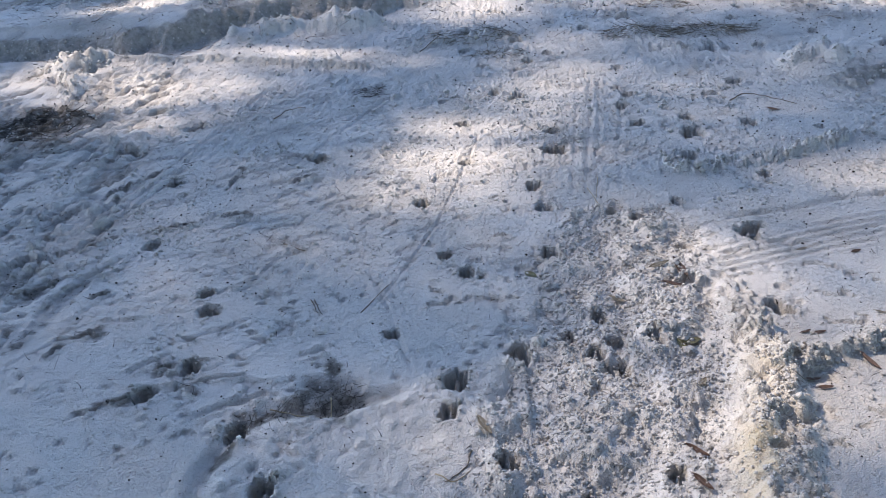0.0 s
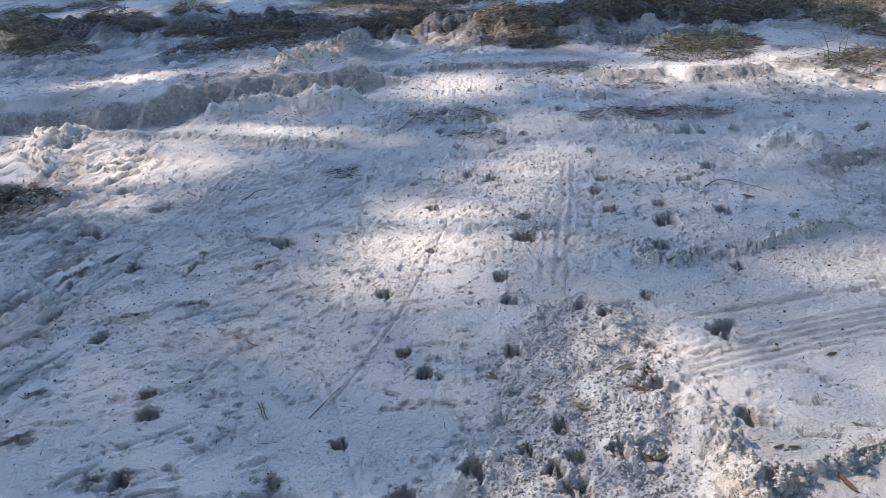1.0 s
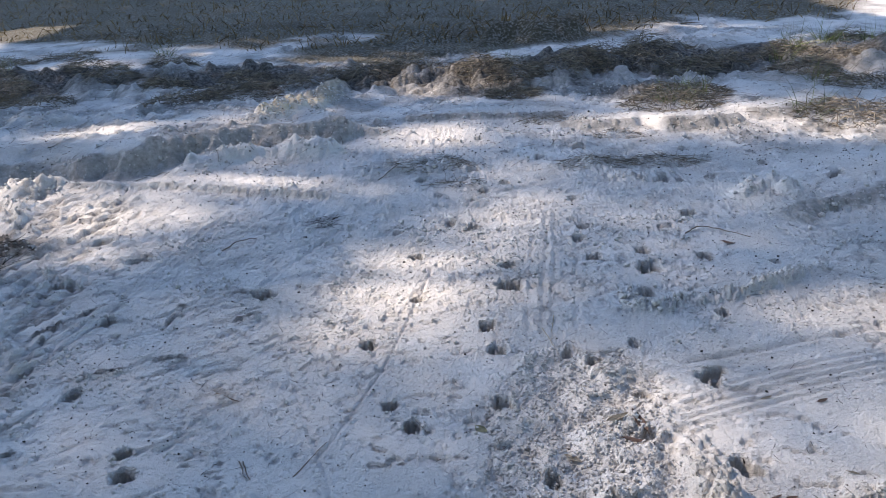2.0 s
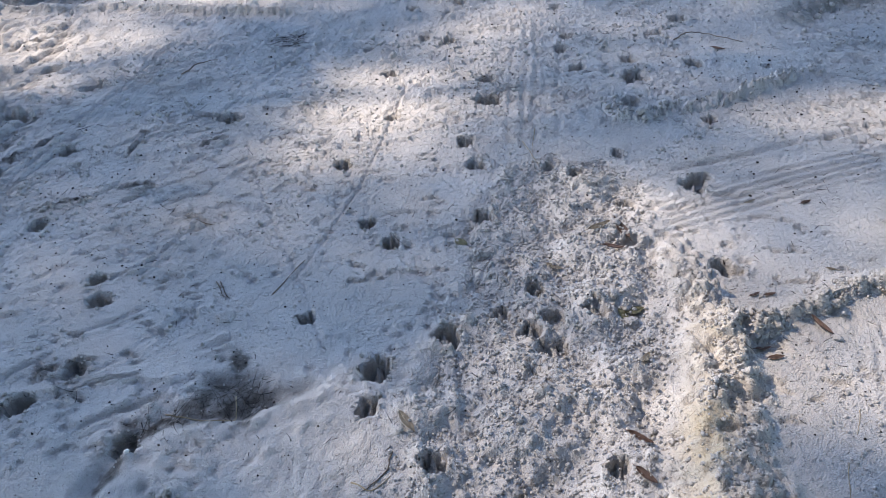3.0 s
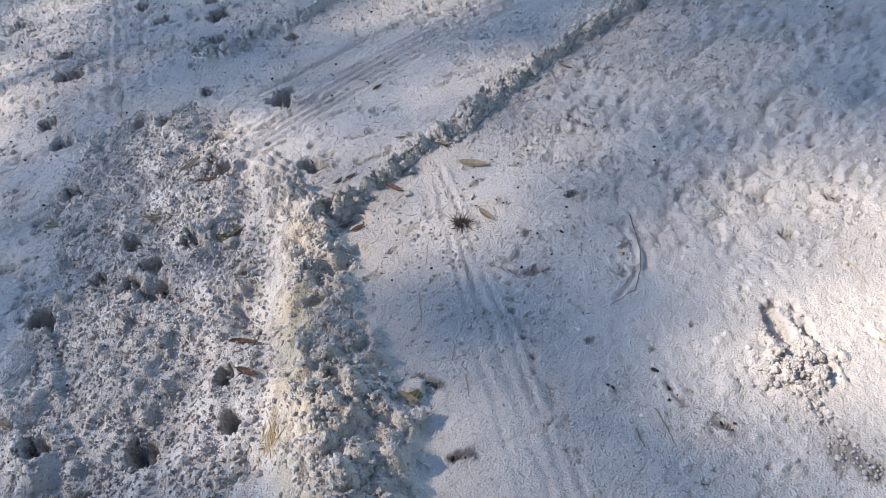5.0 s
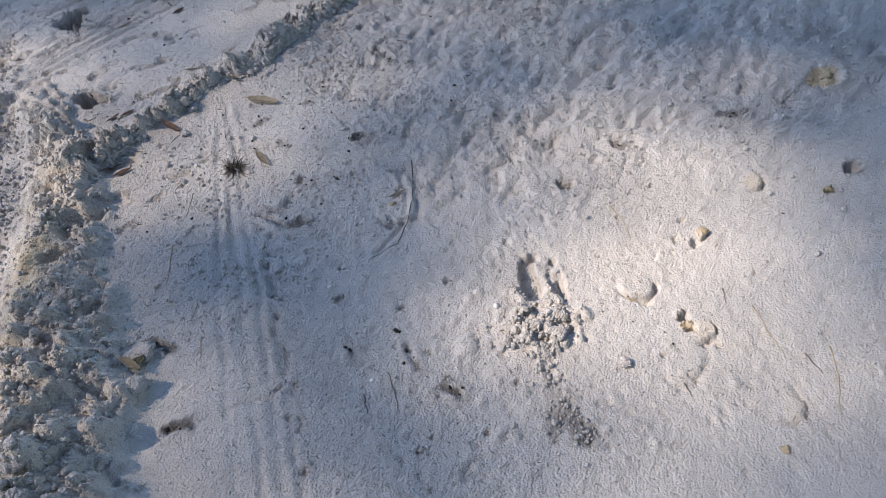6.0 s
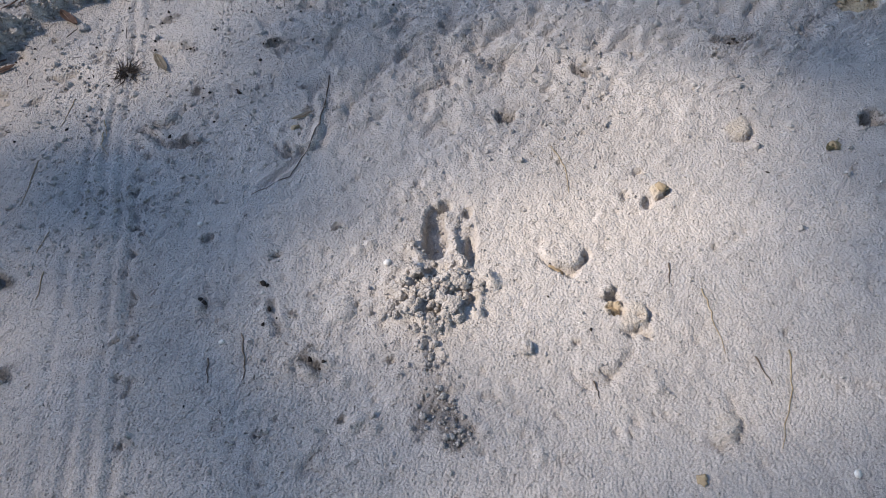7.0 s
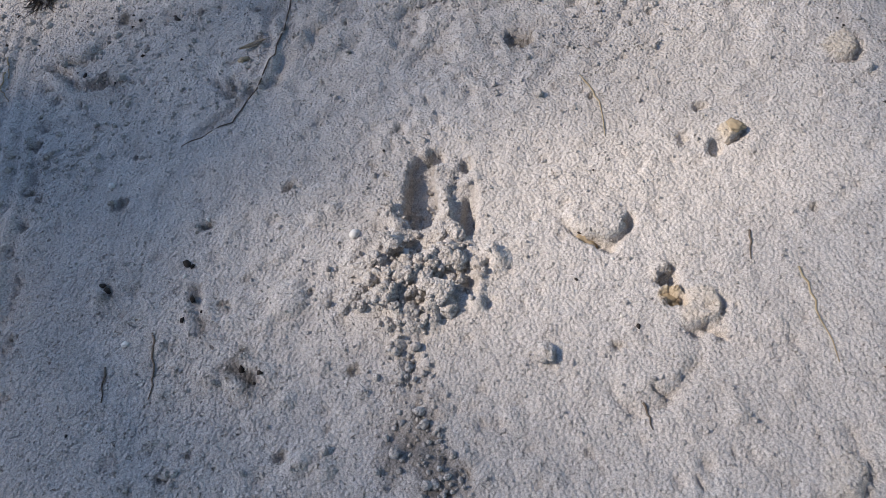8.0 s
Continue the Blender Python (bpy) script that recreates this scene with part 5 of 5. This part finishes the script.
# ---- grass ----
def clump(px, py, count, radius, length, width, mat, label, rng, upright=0.4, droop=0.5, name="grass_tuft", group="", pile=0.0, squash=1.0, turn=0.0, out=0.6):
    a, r = rng.uniform(0, 2 * math.pi, count), radius * np.sqrt(rng.random(count))
    ux, uy = r * np.cos(a), r * np.sin(a) * squash
    c, s = math.cos(turn), math.sin(turn)
    rx, ry = px + ux * c - uy * s, py + ux * s + uy * c
    up = pile * (1 - (r / radius) ** 2) * rng.random(count)
    roots = np.stack([rx, ry, ground_z(rx, ry) + up], -1)
    ways = np.stack([np.cos(a) * out + rng.normal(size=count) * 0.5, np.sin(a) * out + rng.normal(size=count) * 0.5, upright * rng.uniform(0.3, 1.4, count)], -1)
    ways /= np.linalg.norm(ways, axis=1)[:, None]
    me = ribbons(name, roots, ways, length * rng.uniform(0.4, 1.2, count), width * rng.uniform(0.6, 1.3, count), droop, rng)
    return tagged(part(name, me, mat), label, "grass", group)


grass_rng = np.random.default_rng(5)
clump(1.363, 1.364, 160, 0.022, 0.05, 0.0022, char, "small dark tuft of burnt grass roots", grass_rng, 0.35, 0.5, "burnt_tuft", out=0.1)
wisp = tagged(new("straw_wisp"), "loose wisp of dry straw lying in the mound", "straw")
wisp.location = (0.625, 0.965, float(ground_z(np.array(0.625), np.array(0.965))))
wisp_rng = random.Random(77)
for k in range(34):
    a, r, l = wisp_rng.gauss(0.9, 0.6), wisp_rng.uniform(0, 0.045), wisp_rng.uniform(0.02, 0.055)
    ox, oy = r * math.cos(2.4 * k), r * math.sin(2.4 * k)
    ends = [(ox + s * l * math.cos(a), oy + s * l * math.sin(a)) for s in (-0.5, 0, 0.5)]
    zs = [float(ground_z(np.array(0.625 + ex), np.array(0.965 + ey))) - wisp.location.z for ex, ey in ends]
    part("stem", tube([(ex, ey, max(ez, min(zs)) + 0.002 + 0.0006 * (k % 9)) for (ex, ey), ez in zip(ends, zs)], [0.001, 0.0011, 0.0007], 5), straw, wisp)
clump(0.425, 1.52, 50, 0.035, 0.06, 0.0018, grey_grass, "withered grass stuck in a hoofprint", grass_rng, 0.5, 0.3, "withered_tuft")
clump(-0.43, 1.54, 150, 0.12, 0.06, 0.0016, char, "tangle of dark roots in a hollow", grass_rng, 0.03, 0.2, "root_tangle", squash=0.55, out=0.0)
clump(-0.60, 1.46, 50, 0.09, 0.08, 0.0018, char, "dark roots along a crack in the sand", grass_rng, 0.03, 0.2, "root_tangle", squash=0.35, out=0.0)
clump(-0.65, 4.30, 90, 0.10, 0.10, 0.003, char, "dark roots in a scraped pit", grass_rng, 0.1, 0.3, "root_tangle", pile=0.02, out=0.0)
clump(-2.7, 3.95, 260, 0.34, 0.14, 0.0035, char, "dark tangle of roots in torn ground", grass_rng, 0.1, 0.3, "root_tangle", pile=0.05, squash=0.8, out=0.0)
for px, py, n, r, mat, pile in ((1.30, 5.28, 420, 0.30, grey_grass, 0.05), (1.78, 5.26, 420, 0.28, grey_grass, 0.04), (1.62, 6.02, 240, 0.22, grey_grass, 0.04), (0.05, 5.35, 420, 0.32, grey_grass, 0.02), (1.08, 6.70, 320, 0.25, grey_grass, 0.05), (0.2, 4.95, 160, 0.2, grey_grass, 0.01)):
    clump(px, py, n, r, 0.11, 0.0035, mat, "flattened mat of dry grey grass on sand", grass_rng, 0.10, 0.3, "dry_grass_tuft", "heaps of torn grass", pile, 0.45, grass_rng.uniform(-0.2, 0.3))
# the band of torn turf
BAND = [(-6.4, 10.2), (-5.6, 9.4), (-5.0, 10.6), (-4.4, 9.8), (-3.9, 10.8), (-3.4, 9.2), (-2.9, 8.25), (-2.3, 8.4), (-1.9, 8.8), (-2.5, 9.6), (-1.6, 9.5), (-0.9, 9.4), (-0.4, 9.7), (0.2, 9.6), (0.6, 9.0), (1.0, 8.65),
        (1.5, 8.8), (1.9, 9.1), (2.4, 9.3), (2.8, 9.7), (3.3, 10.2), (2.7, 7.6), (2.4, 7.1), (3.1, 8.9), (3.6, 9.1), (4.2, 9.6), (4.8, 9.8), (5.2, 9.2), (4.7, 7.7), (3.8, 6.3), (4.3, 8.4), (-7.3, 12.3), (-6.5, 12.8), (5.9, 10.4), (0.9, 7.9), (-4.9, 8.7)]
for px, py in BAND:
    clump(px, py, 820, grass_rng.uniform(0.3, 0.55), 0.15, 0.008, grey_grass, "tangled heap of torn grey grass and roots", grass_rng, 0.25, 0.5, "dry_grass_tuft", "heaps of torn turf", grass_rng.uniform(0.08, 0.20), 0.7, grass_rng.uniform(-0.3, 0.3))
for px, py, n in ((2.5, 7.25, 60), (2.75, 7.5, 45), (4.9, 10.0, 80), (5.5, 10.2, 80), (4.4, 9.2, 40), (5.9, 9.8, 50), (0.95, 10.0, 30), (-6.8, 11.3, 60), (4.2, 7.8, 25), (3.45, 6.45, 35), (-4.7, 12.6, 50)):
    clump(px, py, n, 0.16, 0.38, 0.006, green_grass, "upright tuft of green and yellow grass", grass_rng, 1.3, 0.35, "green_grass_tuft", "green grass tufts")
for px, py in ((-6.2, 9.0), (-5.6, 8.7), (-6.9, 9.5)):
    clump(px, py, 500, 0.5, 0.16, 0.006, brown_turf, "brown patch of grass at the edge of the sand", grass_rng, 0.8, 0.4, "brown_grass_patch", "brown grass patches", 0.05)
# straw and needles strewn over the torn ground
n = 7000
rx, ry = grass_rng.uniform(-7, 6, n), 5.2 + 7.5 * grass_rng.random(n) ** 0.8
roots = np.stack([rx, ry, ground_z(rx, ry) + 0.004], -1)
ways = np.stack([grass_rng.normal(size=n), grass_rng.normal(size=n), 0.1 * grass_rng.random(n)], -1)
ways /= np.linalg.norm(ways, axis=1)[:, None]
tagged(part("strewn_straw", ribbons("strewn_straw", roots, ways, grass_rng.uniform(0.03, 0.14, n), grass_rng.uniform(0.003, 0.006, n), 0.1, grass_rng), grey_grass), "dry straw strewn over torn sandy ground", "straw", kind="stuff")
n = 3600
rx, ry = grass_rng.uniform(-2.6, 2.8, n), 1.3 + 4.8 * grass_rng.random(n)
roots = np.stack([rx, ry, ground_z(rx, ry) + 0.001], -1)
ways = np.stack([grass_rng.normal(size=n), grass_rng.normal(size=n), 0.05 * grass_rng.random(n)], -1)
ways /= np.linalg.norm(ways, axis=1)[:, None]
tagged(part("strewn_straw", ribbons("plant_fibres", roots, ways, grass_rng.uniform(0.008, 0.045, n), grass_rng.uniform(0.0015, 0.003, n), 0.1, grass_rng), char), "short dark plant fibres strewn on sand", "straw", kind="stuff")
# the turf beyond
n = 12000
rx, ry = grass_rng.uniform(-24, 16, n), 12.5 + 24 * grass_rng.random(n) ** 1.4
i, j = np.searchsorted(LX, rx), np.searchsorted(LY, ry)
keep = grass_rng.random(n) < TURF[np.clip(j, 0, len(LY) - 1), np.clip(i, 0, len(LX) - 1)]
rx, ry = rx[keep], ry[keep]
n = len(rx)
roots = np.stack([rx, ry, ground_z(rx, ry)], -1)
ways = np.stack([0.5 * grass_rng.normal(size=n), 0.5 * grass_rng.normal(size=n), grass_rng.uniform(0.4, 1.2, n)], -1)
ways /= np.linalg.norm(ways, axis=1)[:, None]
tagged(part("rough_turf", ribbons("rough_turf", roots, ways, grass_rng.uniform(0.12, 0.3, n), grass_rng.uniform(0.014, 0.028, n), 0.4, grass_rng), brown_turf), "rough brownish grass beyond the bare sand", "grass", kind="stuff")
